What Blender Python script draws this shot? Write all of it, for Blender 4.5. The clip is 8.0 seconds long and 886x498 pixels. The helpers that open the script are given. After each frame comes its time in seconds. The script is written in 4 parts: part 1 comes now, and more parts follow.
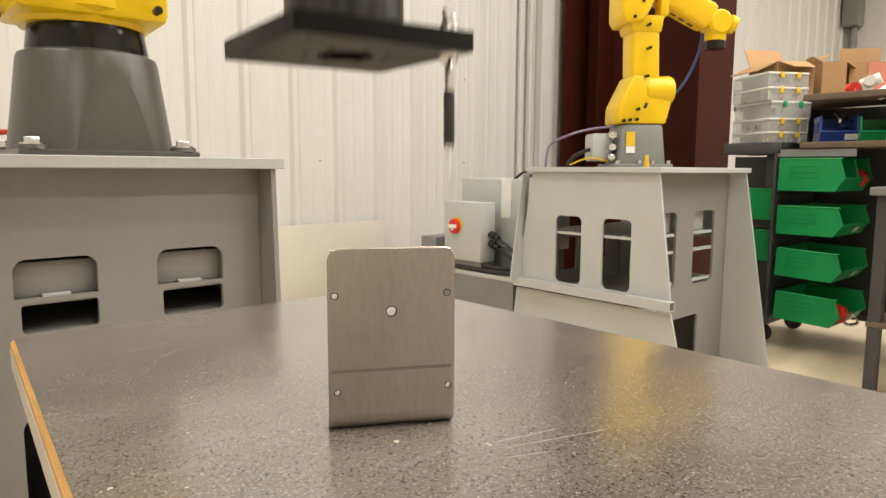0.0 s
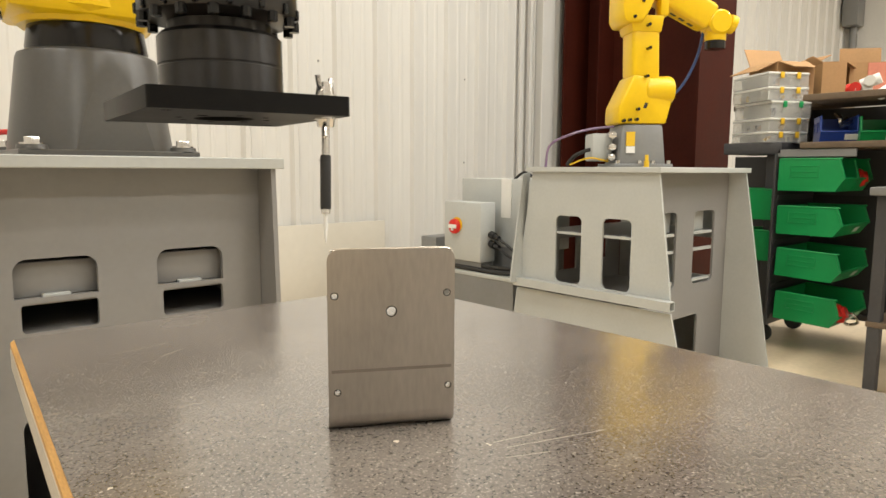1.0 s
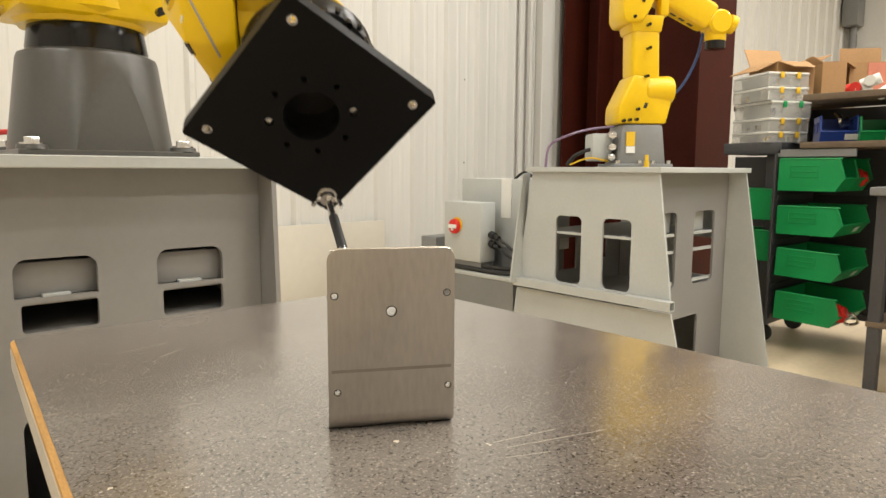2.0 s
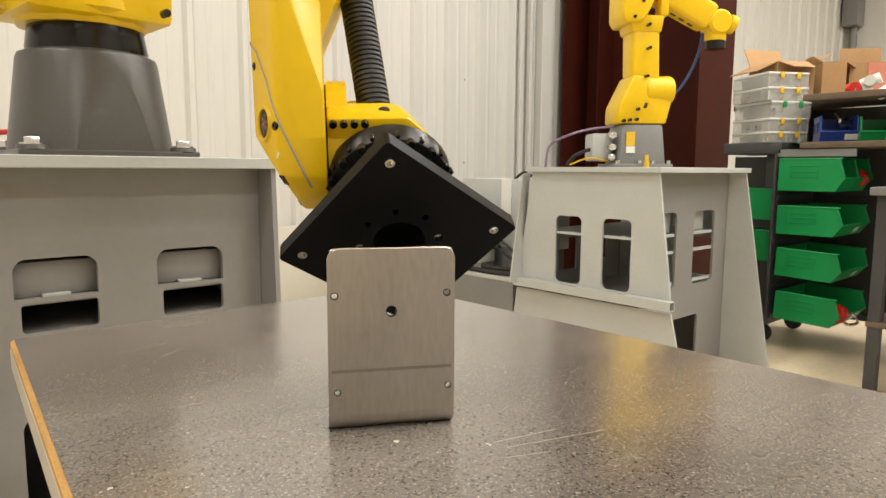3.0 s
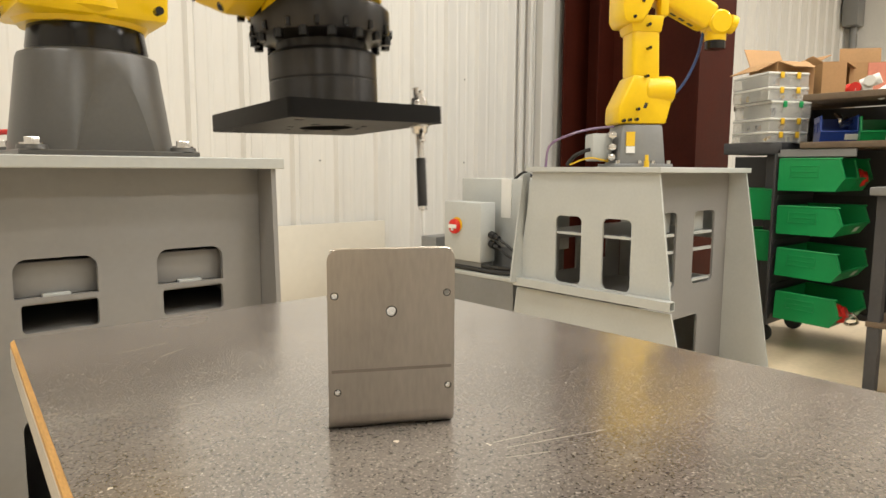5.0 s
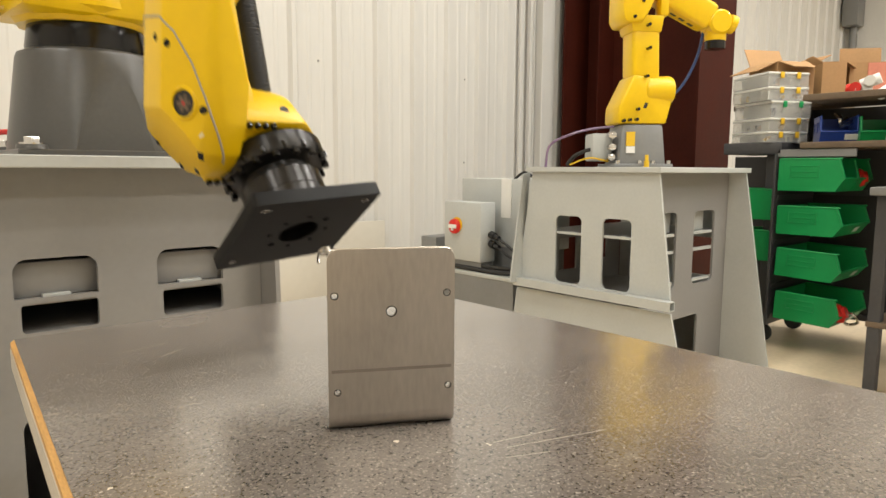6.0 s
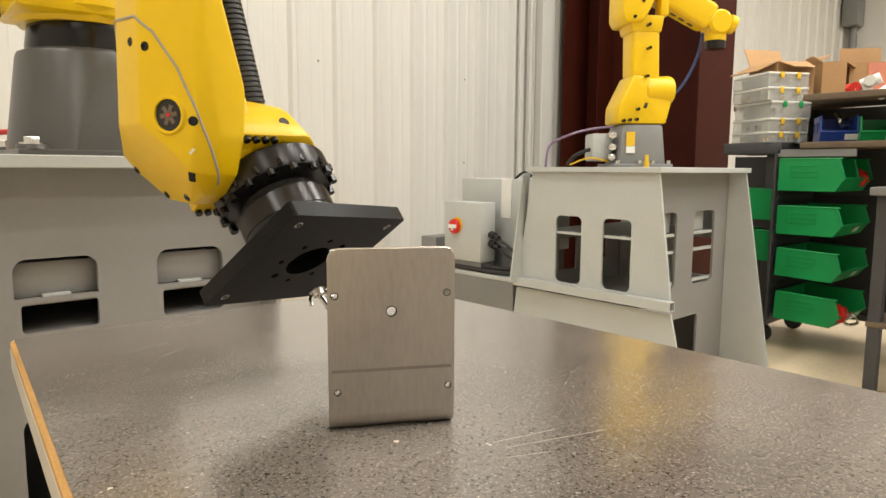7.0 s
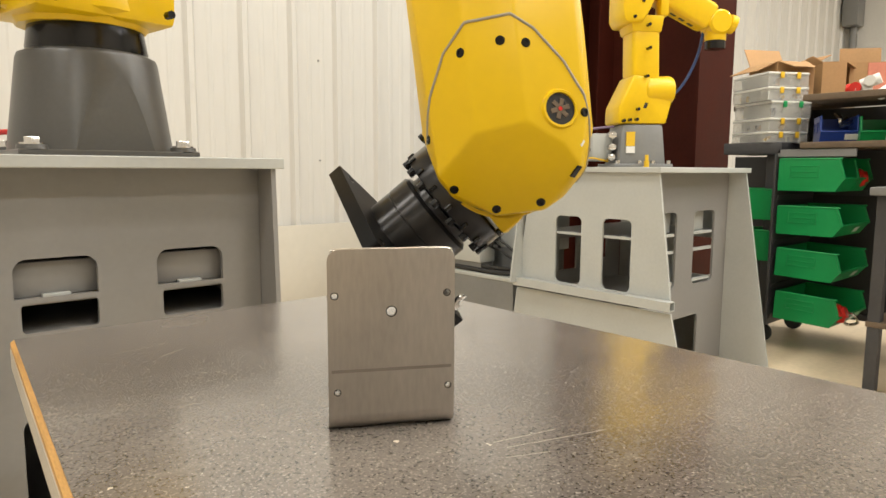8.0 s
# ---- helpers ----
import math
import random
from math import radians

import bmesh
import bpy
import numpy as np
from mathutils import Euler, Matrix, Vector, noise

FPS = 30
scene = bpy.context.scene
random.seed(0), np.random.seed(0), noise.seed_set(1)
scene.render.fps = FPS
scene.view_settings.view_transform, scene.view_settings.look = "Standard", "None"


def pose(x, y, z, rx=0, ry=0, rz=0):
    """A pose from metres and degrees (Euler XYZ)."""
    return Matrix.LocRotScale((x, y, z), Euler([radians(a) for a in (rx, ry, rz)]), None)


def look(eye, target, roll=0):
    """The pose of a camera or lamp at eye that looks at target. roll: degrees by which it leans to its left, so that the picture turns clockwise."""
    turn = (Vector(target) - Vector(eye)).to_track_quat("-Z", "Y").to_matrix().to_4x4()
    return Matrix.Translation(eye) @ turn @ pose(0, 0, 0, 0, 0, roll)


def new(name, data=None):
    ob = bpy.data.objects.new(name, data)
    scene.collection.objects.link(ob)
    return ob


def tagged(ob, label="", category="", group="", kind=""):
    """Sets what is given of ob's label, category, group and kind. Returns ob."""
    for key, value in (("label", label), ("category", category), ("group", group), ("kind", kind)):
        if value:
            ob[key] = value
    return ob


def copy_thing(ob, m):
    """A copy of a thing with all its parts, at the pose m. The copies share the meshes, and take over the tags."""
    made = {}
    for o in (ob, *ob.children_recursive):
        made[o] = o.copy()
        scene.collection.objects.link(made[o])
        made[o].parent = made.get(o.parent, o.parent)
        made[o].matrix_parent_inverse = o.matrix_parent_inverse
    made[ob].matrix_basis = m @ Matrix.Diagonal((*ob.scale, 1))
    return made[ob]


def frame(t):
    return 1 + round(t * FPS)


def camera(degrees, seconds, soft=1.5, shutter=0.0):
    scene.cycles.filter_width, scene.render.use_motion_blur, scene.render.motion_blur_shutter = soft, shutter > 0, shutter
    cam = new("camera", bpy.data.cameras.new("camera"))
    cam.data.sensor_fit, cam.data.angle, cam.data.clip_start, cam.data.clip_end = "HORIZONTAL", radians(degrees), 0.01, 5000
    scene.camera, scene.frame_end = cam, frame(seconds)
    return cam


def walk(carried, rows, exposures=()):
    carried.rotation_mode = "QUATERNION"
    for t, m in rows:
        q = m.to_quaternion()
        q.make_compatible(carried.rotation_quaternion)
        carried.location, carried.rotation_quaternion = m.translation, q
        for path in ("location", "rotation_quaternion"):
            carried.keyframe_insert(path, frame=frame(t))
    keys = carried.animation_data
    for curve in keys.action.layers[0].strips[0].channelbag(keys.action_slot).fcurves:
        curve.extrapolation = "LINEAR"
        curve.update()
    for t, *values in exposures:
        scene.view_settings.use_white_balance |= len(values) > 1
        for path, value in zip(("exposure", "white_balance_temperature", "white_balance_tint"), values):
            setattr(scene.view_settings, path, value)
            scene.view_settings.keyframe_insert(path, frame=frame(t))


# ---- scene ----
from mathutils import Quaternion
from mathutils.bvhtree import BVHTree

# camera: stands still on a tripod over the near end of the bench
cam = camera(67.5, 8.0, soft=1.5, shutter=0.5)
EYE = Vector((0, 0, 0.97))
YAW, TILT = radians(48.5), math.atan(141 / 1173.34)
GAZE = Vector((math.cos(YAW) * math.cos(TILT), math.sin(YAW) * math.cos(TILT), -math.sin(TILT)))
VIEW = look(EYE, EYE + GAZE, 0.3)
walk(cam, [(0.0, VIEW), (8.0, VIEW)], exposures=[(0.0, 0.0), (8.0, 0.0)])

# world: closed shed, only a faint ambient
world = bpy.data.worlds.new("world")
scene.world = world
world.use_nodes = True
world.node_tree.nodes["Background"].inputs["Color"].default_value = (1.0, 0.93, 0.82, 1)
world.node_tree.nodes["Background"].inputs["Strength"].default_value = 0.05

# high bays assumed out of view; (2.1, -1.1) and (5.8, -1.8) added as fill
LAMPS = [(x, y) for x in (-3.0, 0.6, 4.2) for y in (-3.4, -0.2, 2.0) if (x, y) not in ((0.6, -0.2), (4.2, 2.0))] + [(2.1, -1.1), (4.0, 1.0), (5.8, -1.8)] + [(7.8, y) for y in (-3.8, -1.6, 0.6)]
for lx, ly in LAMPS:
    data = bpy.data.lights.new("high_bay_light", "AREA")
    data.shape, data.size, data.size_y = "RECTANGLE", 1.2, 0.4
    data.energy, data.color = 69, (1.0, 0.985, 0.93)
    new("high_bay_light", data).matrix_world = pose(lx, ly, 4.60)

# ------------------------------------------------------------------ materials


def material(name, color, rough=0.5, metal=0.0, vary=0.12, scale=6.0, fine=60.0, bump=0.05, stretch=(1, 1, 1), coat=0.0, spec=0.5):
    """A surface whose colour, gloss and relief vary at a broad and a fine scale."""
    m = bpy.data.materials.new(name)
    m.use_nodes = True
    nt = m.node_tree
    b = nt.nodes["Principled BSDF"]
    co = nt.nodes.new("ShaderNodeTexCoord")
    mp = nt.nodes.new("ShaderNodeMapping")
    mp.inputs["Scale"].default_value = stretch
    nt.links.new(co.outputs["Object"], mp.inputs["Vector"])
    n1, n2 = nt.nodes.new("ShaderNodeTexNoise"), nt.nodes.new("ShaderNodeTexNoise")
    n1.inputs["Scale"].default_value, n2.inputs["Scale"].default_value = scale, fine
    n1.inputs["Detail"].default_value = n2.inputs["Detail"].default_value = 4
    for n in (n1, n2):
        nt.links.new(mp.outputs["Vector"], n.inputs["Vector"])
    mix = nt.nodes.new("ShaderNodeMix")
    mix.data_type = "FLOAT"
    mix.inputs[0].default_value = 0.4
    nt.links.new(n1.outputs["Fac"], mix.inputs[2])
    nt.links.new(n2.outputs["Fac"], mix.inputs[3])
    ramp = nt.nodes.new("ShaderNodeValToRGB")
    c = Vector(color)
    ramp.color_ramp.elements[0].position, ramp.color_ramp.elements[1].position = 0.3, 0.7
    ramp.color_ramp.elements[0].color = (*(c * (1 - vary)), 1)
    ramp.color_ramp.elements[1].color = (*[min(1, v) for v in c * (1 + vary)], 1)
    nt.links.new(mix.outputs[0], ramp.inputs["Fac"])
    nt.links.new(ramp.outputs["Color"], b.inputs["Base Color"])
    rr = nt.nodes.new("ShaderNodeMapRange")
    rr.inputs["To Min"].default_value, rr.inputs["To Max"].default_value = max(0.02, rough - 0.08), min(1, rough + 0.08)
    nt.links.new(n1.outputs["Fac"], rr.inputs["Value"])
    nt.links.new(rr.outputs["Result"], b.inputs["Roughness"])
    b.inputs["Metallic"].default_value = metal
    b.inputs["Coat Weight"].default_value = coat
    b.inputs["Specular IOR Level"].default_value = spec
    if bump:
        bp = nt.nodes.new("ShaderNodeBump")
        bp.inputs["Strength"].default_value, bp.inputs["Distance"].default_value = bump, 0.002
        nt.links.new(n2.outputs["Fac"], bp.inputs["Height"])
        nt.links.new(bp.outputs["Normal"], b.inputs["Normal"])
    return m


def speckled(name):
    """Dark laminate printed as crushed stone: black and pale grains, a few large pale chips, dull scuffs."""
    m = material(name, (0.170, 0.147, 0.128), 0.24, 0, 0.30, 6, 330, 0.05, coat=1.0)
    nt = m.node_tree
    b = nt.nodes["Principled BSDF"]
    b.inputs["Coat Roughness"].default_value = 0.17
    b.inputs["Coat IOR"].default_value = 1.65
    base = b.inputs["Base Color"].links[0].from_socket
    co = nt.nodes.new("ShaderNodeTexCoord")
    for scale, low, high, color in ((340, 0.345, 0.435, (0.018, 0.018, 0.016)), (420, 0.56, 0.64, (0.30, 0.26, 0.225)), (230, 0.67, 0.71, (0.50, 0.44, 0.38)), (95, 0.725, 0.74, (0.72, 0.62, 0.50))):
        n = nt.nodes.new("ShaderNodeTexNoise")
        n.inputs["Scale"].default_value, n.inputs["Detail"].default_value, n.inputs["Roughness"].default_value = scale, 3, 0.6
        n.inputs["Distortion"].default_value = 0.2
        nt.links.new(co.outputs["Object"], n.inputs["Vector"])
        r = nt.nodes.new("ShaderNodeMapRange")
        r.inputs["From Min"].default_value, r.inputs["From Max"].default_value = (high, low) if low < 0.5 else (low, high)
        nt.links.new(n.outputs["Fac"], r.inputs["Value"])
        mix = nt.nodes.new("ShaderNodeMix")
        mix.data_type = "RGBA"
        nt.links.new(r.outputs["Result"], mix.inputs[0])
        nt.links.new(base, mix.inputs[6])
        mix.inputs[7].default_value = (*color, 1)
        base = mix.outputs[2]
    # chalky smears rubbed along the bench
    mp = nt.nodes.new("ShaderNodeMapping")
    mp.inputs["Scale"].default_value = (5.0, 16.0, 1.0)
    mp.inputs["Rotation"].default_value = (0, 0, radians(25))
    nt.links.new(co.outputs["Object"], mp.inputs["Vector"])
    n = nt.nodes.new("ShaderNodeTexNoise")
    n.inputs["Scale"].default_value, n.inputs["Detail"].default_value, n.inputs["Roughness"].default_value = 1.4, 6, 0.65
    nt.links.new(mp.outputs["Vector"], n.inputs["Vector"])
    r = nt.nodes.new("ShaderNodeMapRange")
    r.inputs["From Min"].default_value, r.inputs["From Max"].default_value, r.inputs["To Max"].default_value = 0.60, 0.80, 0.40
    nt.links.new(n.outputs["Fac"], r.inputs["Value"])
    mix = nt.nodes.new("ShaderNodeMix")
    mix.data_type = "RGBA"
    nt.links.new(r.outputs["Result"], mix.inputs[0])
    nt.links.new(base, mix.inputs[6])
    mix.inputs[7].default_value = (0.36, 0.32, 0.27, 1)
    nt.links.new(mix.outputs[2], b.inputs["Base Color"])
    cr = nt.nodes.new("ShaderNodeMapRange")
    cr.inputs["From Min"].default_value, cr.inputs["From Max"].default_value = 0.35, 0.75
    cr.inputs["To Min"].default_value, cr.inputs["To Max"].default_value = 0.12, 0.26
    nt.links.new(n.outputs["Fac"], cr.inputs["Value"])
    nt.links.new(cr.outputs["Result"], b.inputs["Coat Roughness"])
    return m


def clear(name, color, rough=0.15):
    m = bpy.data.materials.new(name)
    m.use_nodes = True
    b = m.node_tree.nodes["Principled BSDF"]
    b.inputs["Base Color"].default_value = (*color, 1)
    b.inputs["Roughness"].default_value = rough
    b.inputs["Transmission Weight"].default_value = 0.80
    b.inputs["IOR"].default_value = 1.15
    return m


def turned(name):
    """Black oxide steel with fine turning marks round its axis, which draw highlights out along it."""
    m = material(name, (0.050, 0.048, 0.047), 0.30, 0.85, 0.15, 8, 120, 0.02)
    nt = m.node_tree
    b = nt.nodes["Principled BSDF"]
    b.inputs["Anisotropic"].default_value = 0.85
    b.inputs["Anisotropic Rotation"].default_value = 0.25
    tan = nt.nodes.new("ShaderNodeTangent")
    tan.direction_type, tan.axis = "RADIAL", "Z"
    nt.links.new(tan.outputs["Tangent"], b.inputs["Tangent"])
    return m


LAMINATE = speckled("speckled_laminate")
TURNED = turned("turned_black_steel")
WOODEDGE = material("bare_wood_edge", (0.50, 0.27, 0.075), 0.6, 0, 0.3, 10, 120, 0.1, (8, 1, 8))
EDGEBAND = material("pale_edge_band", (0.42, 0.38, 0.32), 0.5, 0, 0.2, 9, 90)
STEEL = material("brushed_stainless", (0.43, 0.395, 0.355), 0.33, 1, 0.16, 14, 260, 0.05, (1, 1, 0.22))
STEELEDGE = material("cut_steel_edge", (0.75, 0.72, 0.68), 0.25, 1, 0.1)
# grey machine paint, also used as the shaded copy of the pale grey
SHADEDGREY = material("grey_paint_with_shade", (0.25, 0.243, 0.235), 0.42, 0, 0.06, 5, 80, 0.03)
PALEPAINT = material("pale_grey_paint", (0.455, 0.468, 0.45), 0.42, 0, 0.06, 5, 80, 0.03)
CASTGREY = material("dark_grey_casting_paint", (0.082, 0.078, 0.071), 0.34, 0, 0.10, 7, 110, 0.05)
MIDGREY = material("mid_grey_paint", (0.20, 0.20, 0.195), 0.4, 0, 0.08)
YELLOW = material("robot_yellow_paint", (0.78, 0.505, 0.003), 0.34, 0, 0.05, 5, 60, 0.02, spec=0.38)
BLACKMETAL = material("black_anodised_metal", (0.010, 0.0095, 0.0095), 0.20, 0.2, 0.2, 8, 120, 0.03)
BLACKPLATE = material("matt_black_plate", (0.005, 0.0046, 0.0043), 0.42, 0, 0.25, 9, 150, 0.06, spec=0.15)
RUBBER = material("black_rubber", (0.018, 0.017, 0.016), 0.6, 0, 0.2)
HOSE = material("black_hose", (0.02, 0.019, 0.018), 0.45, 0, 0.2)
CHROME = material("bright_zinc", (0.72, 0.70, 0.67), 0.22, 1, 0.12)
WALLWHITE = material("cream_wall_sheet", (0.59, 0.575, 0.54), 0.45, 0, 0.05, 1.2, 30, 0.02, (1, 1, 0.15))
BEIGE = material("beige_board", (0.54, 0.505, 0.43), 0.7, 0, 0.05, 2, 20)
FARGREY = material("grey_wall_sheet", (0.60, 0.59, 0.56), 0.6, 0, 0.05, 1.2, 30)
MAROON = material("maroon_primer", (0.046, 0.0085, 0.0045), 0.55, 0, 0.20, 4, 50, spec=0.10)
CONCRETE = material("polished_concrete", (0.63, 0.51, 0.35), 0.4, 0, 0.15, 1.6, 35, 0.05)
CEILING = material("pale_bounce_ceiling", (0.80, 0.77, 0.71), 0.7)
GREENBIN = material("green_plastic", (0.004, 0.27, 0.070), 0.38, 0, 0.08, 8, 80, 0.03)
BLUEBIN = material("blue_plastic", (0.012, 0.045, 0.26), 0.38, 0, 0.08)
RED = material("red_plastic", (0.62, 0.02, 0.012), 0.35, 0, 0.08)
AMBER = material("yellow_plastic", (0.72, 0.45, 0.02), 0.4, 0, 0.05)
LABEL = material("white_label", (0.75, 0.74, 0.70), 0.6, 0, 0.04)
CARD = material("cardboard", (0.40, 0.23, 0.10), 0.8, 0, 0.12, 6, 90, 0.08)
CARDTAPE = material("red_printed_card", (0.62, 0.22, 0.14), 0.6, 0, 0.15)
SHELFWOOD = material("worn_shelf_board", (0.14, 0.10, 0.065), 0.7, 0, 0.25, 5, 70)
RACKSTEEL = material("dark_rack_steel", (0.055, 0.055, 0.058), 0.5, 0.2, 0.15)
CLEAR = clear("frosted_clear_plastic", (0.97, 0.97, 0.95), 0.20)
WHITEPL = material("milky_plastic", (0.70, 0.69, 0.64), 0.4, 0, 0.06)
VIOLET = material("violet_tube", (0.20, 0.13, 0.22), 0.2, 0, 0.1)
BLUETUBE = material("blue_tube", (0.03, 0.07, 0.22), 0.3, 0, 0.1)
SEAL = material("grey_sealant", (0.34, 0.30, 0.24), 0.6)
DARK = material("dark_behind_bins", (0.03, 0.028, 0.026), 0.7)

# ------------------------------------------------------------------ mesh tools


def put(bm, m=None):
    if m is not None:
        bmesh.ops.transform(bm, matrix=m, verts=bm.verts)
    return bm


def box(x0, x1, y0, y1, z0, z1, bevel=0.0, seg=2):
    bm = bmesh.new()
    bmesh.ops.create_cube(bm, size=1, matrix=Matrix.LocRotScale(((x0 + x1) / 2, (y0 + y1) / 2, (z0 + z1) / 2), None, (x1 - x0, y1 - y0, z1 - z0)))
    if bevel:
        bmesh.ops.bevel(bm, geom=bm.edges[:], offset=bevel, segments=seg, profile=0.5, affect="EDGES")
    return bm


def add(a, *more):
    """Join bmeshes into the first."""
    for b in more:
        me = bpy.data.meshes.new("tmp")
        b.to_mesh(me)
        b.free()
        a.from_mesh(me)
        bpy.data.meshes.remove(me)
    return a


def lathe(profile, seg=48, m=None):
    """A turned shape round z from (radius, height) pairs; radius 0 closes it."""
    bm = bmesh.new()
    rings = []
    for r, z in profile:
        if r < 1e-6:
            rings.append([bm.verts.new((0, 0, z))])
        else:
            rings.append([bm.verts.new((r * math.cos(2 * math.pi * i / seg), r * math.sin(2 * math.pi * i / seg), z)) for i in range(seg)])
    for a, b in zip(rings, rings[1:]):
        for i in range(seg):
            j = (i + 1) % seg
            vs = [a[i % len(a)], a[j % len(a)], b[j % len(b)], b[i % len(b)]]
            u = list(dict.fromkeys(vs))
            if len(u) > 2:
                bm.faces.new(u)
    bmesh.ops.recalc_face_normals(bm, faces=bm.faces)
    return put(bm, m)


def rod(p, q, r, seg=16, r2=None):
    p, q = Vector(p), Vector(q)
    d = q - p
    r2 = r if r2 is None else r2
    m = Matrix.Translation(p) @ d.to_track_quat("Z", "Y").to_matrix().to_4x4()
    return lathe([(0, 0), (r, 0), (r2, d.length), (0, d.length)], seg, m)


def tube(points, r, seg=10, steps=8):
    """A round tube along a smooth curve through the points."""
    pts = [Vector(p) for p in points]
    ext = [pts[0] * 2 - pts[1], *pts, pts[-1] * 2 - pts[-2]]
    path = []
    for i in range(1, len(ext) - 2):
        a, b, c, d = ext[i - 1:i + 3]
        for s in range(steps):
            t = s / steps
            path.append(0.5 * (2 * b + (c - a) * t + (2 * a - 5 * b + 4 * c - d) * t * t + (3 * b - a - 3 * c + d) * t ** 3))
    path.append(pts[-1])
    bm = bmesh.new()
    rings, side = [], Vector((0.3, 0.5, 0.81))
    for i, p in enumerate(path):
        d = (path[min(i + 1, len(path) - 1)] - path[max(i - 1, 0)]).normalized()
        side = (side - d * side.dot(d)).normalized()
        up = d.cross(side)
        rr = r(i / (len(path) - 1)) if callable(r) else r
        rings.append([bm.verts.new(p + (side * math.cos(2 * math.pi * k / seg) + up * math.sin(2 * math.pi * k / seg)) * rr) for k in range(seg)])
    for a, b in zip(rings, rings[1:]):
        for k in range(seg):
            bm.faces.new((a[k], a[(k + 1) % seg], b[(k + 1) % seg], b[k]))
    bm.faces.new(rings[0]), bm.faces.new(rings[-1])
    bmesh.ops.recalc_face_normals(bm, faces=bm.faces)
    return bm


def ring2(cx, cy, r, n=20):
    return [(cx + r * math.cos(2 * math.pi * i / n), cy + r * math.sin(2 * math.pi * i / n)) for i in range(n)]


def rrect(x0, x1, y0, y1, r, n=5, corners=(1, 1, 1, 1)):
    """Outline of a rectangle with rounded corners (lower left, lower right, upper right, upper left)."""
    out = []
    for (cx, cy, a), on in zip(((x0 + r, y0 + r, 180), (x1 - r, y0 + r, 270), (x1 - r, y1 - r, 0), (x0 + r, y1 - r, 90)), corners):
        if on:
            out += [(cx + r * math.cos(radians(a + 90 * k / n)), cy + r * math.sin(radians(a + 90 * k / n))) for k in range(n + 1)]
        else:
            out.append(({180: x0, 270: x1, 0: x1, 90: x0}[a], {180: y0, 270: y0, 0: y1, 90: y1}[a]))
    return out


def plate(outer, holes, thick, m=None):
    """A sheet in xy from z = 0 to thick, with holes through it."""
    bm = bmesh.new()
    edges = []
    for loop in (outer, *holes):
        vs = [bm.verts.new((x, y, 0)) for x, y in loop]
        edges += [bm.edges.new((vs[i], vs[(i + 1) % len(vs)])) for i in range(len(vs))]
    bmesh.ops.triangle_fill(bm, use_beauty=True, use_dissolve=False, edges=edges, normal=(0, 0, 1))
    faces = bm.faces[:]
    bmesh.ops.recalc_face_normals(bm, faces=faces)
    res = bmesh.ops.extrude_face_region(bm, geom=faces)
    bmesh.ops.translate(bm, vec=(0, 0, thick), verts=[v for v in res["geom"] if isinstance(v, bmesh.types.BMVert)])
    bmesh.ops.recalc_face_normals(bm, faces=bm.faces)
    return put(bm, m)


def hull(points, bevel=0.0, seg=2):
    bm = bmesh.new()
    vs = [bm.verts.new(p) for p in points]
    bmesh.ops.convex_hull(bm, input=vs)
    bmesh.ops.dissolve_limit(bm, angle_limit=0.02, verts=bm.verts, edges=bm.edges)
    if bevel:
        bmesh.ops.bevel(bm, geom=bm.edges[:], offset=bevel, segments=seg, profile=0.5, affect="EDGES")
    bmesh.ops.recalc_face_normals(bm, faces=bm.faces)
    return bm


def mesh_of(name, bm, mat, smooth=35):
    me = bpy.data.meshes.new(name)
    bm.to_mesh(me)
    bm.free()
    me.materials.append(mat)
    if smooth:
        me.shade_smooth()
        me.set_sharp_from_angle(angle=radians(smooth))
    return me


def part(name, bm, mat, parent, label="", smooth=35):
    ob = new(name, mesh_of(name, bm, mat, smooth))
    ob.parent = parent
    if label:
        ob["label"] = label
    return ob


def thing(name, label, category, m=None, group="", kind=""):
    ob = new(name)
    ob.empty_display_size = 0.05
    if m is not None:
        ob.matrix_world = m
    return tagged(ob, label, category, group, kind)


def single(name, bm, mat, label, category, kind="", group="", m=None, smooth=35):
    ob = new(name, mesh_of(name, bm, mat, smooth))
    if m is not None:
        ob.matrix_world = m
    return tagged(ob, label, category, group, kind)


def letters(text, size, mat, m, parent):
    """Raised letters in the built-in font, as a mesh part."""
    cu = bpy.data.curves.new("writing", "FONT")
    cu.body, cu.size, cu.extrude, cu.align_x, cu.align_y = text, size, 0.0004, "CENTER", "CENTER"
    tmp = bpy.data.objects.new("tmp", cu)
    me = bpy.data.meshes.new_from_object(tmp)
    bpy.data.objects.remove(tmp)
    me.name = "writing"
    me.materials.append(mat)
    ob = new("writing", me)
    ob.parent = parent
    ob.matrix_local = m
    return ob


# ------------------------------------------------------------------ the shed

XE, XW, YN, YS, ZC = 11.0, -6.0, 3.6, -6.0, 5.0

single("floor", box(XW, XE, YS, YN + 0.2, -0.15, 0.0), CONCRETE, "tan polished concrete shop floor", "floor", "structure")


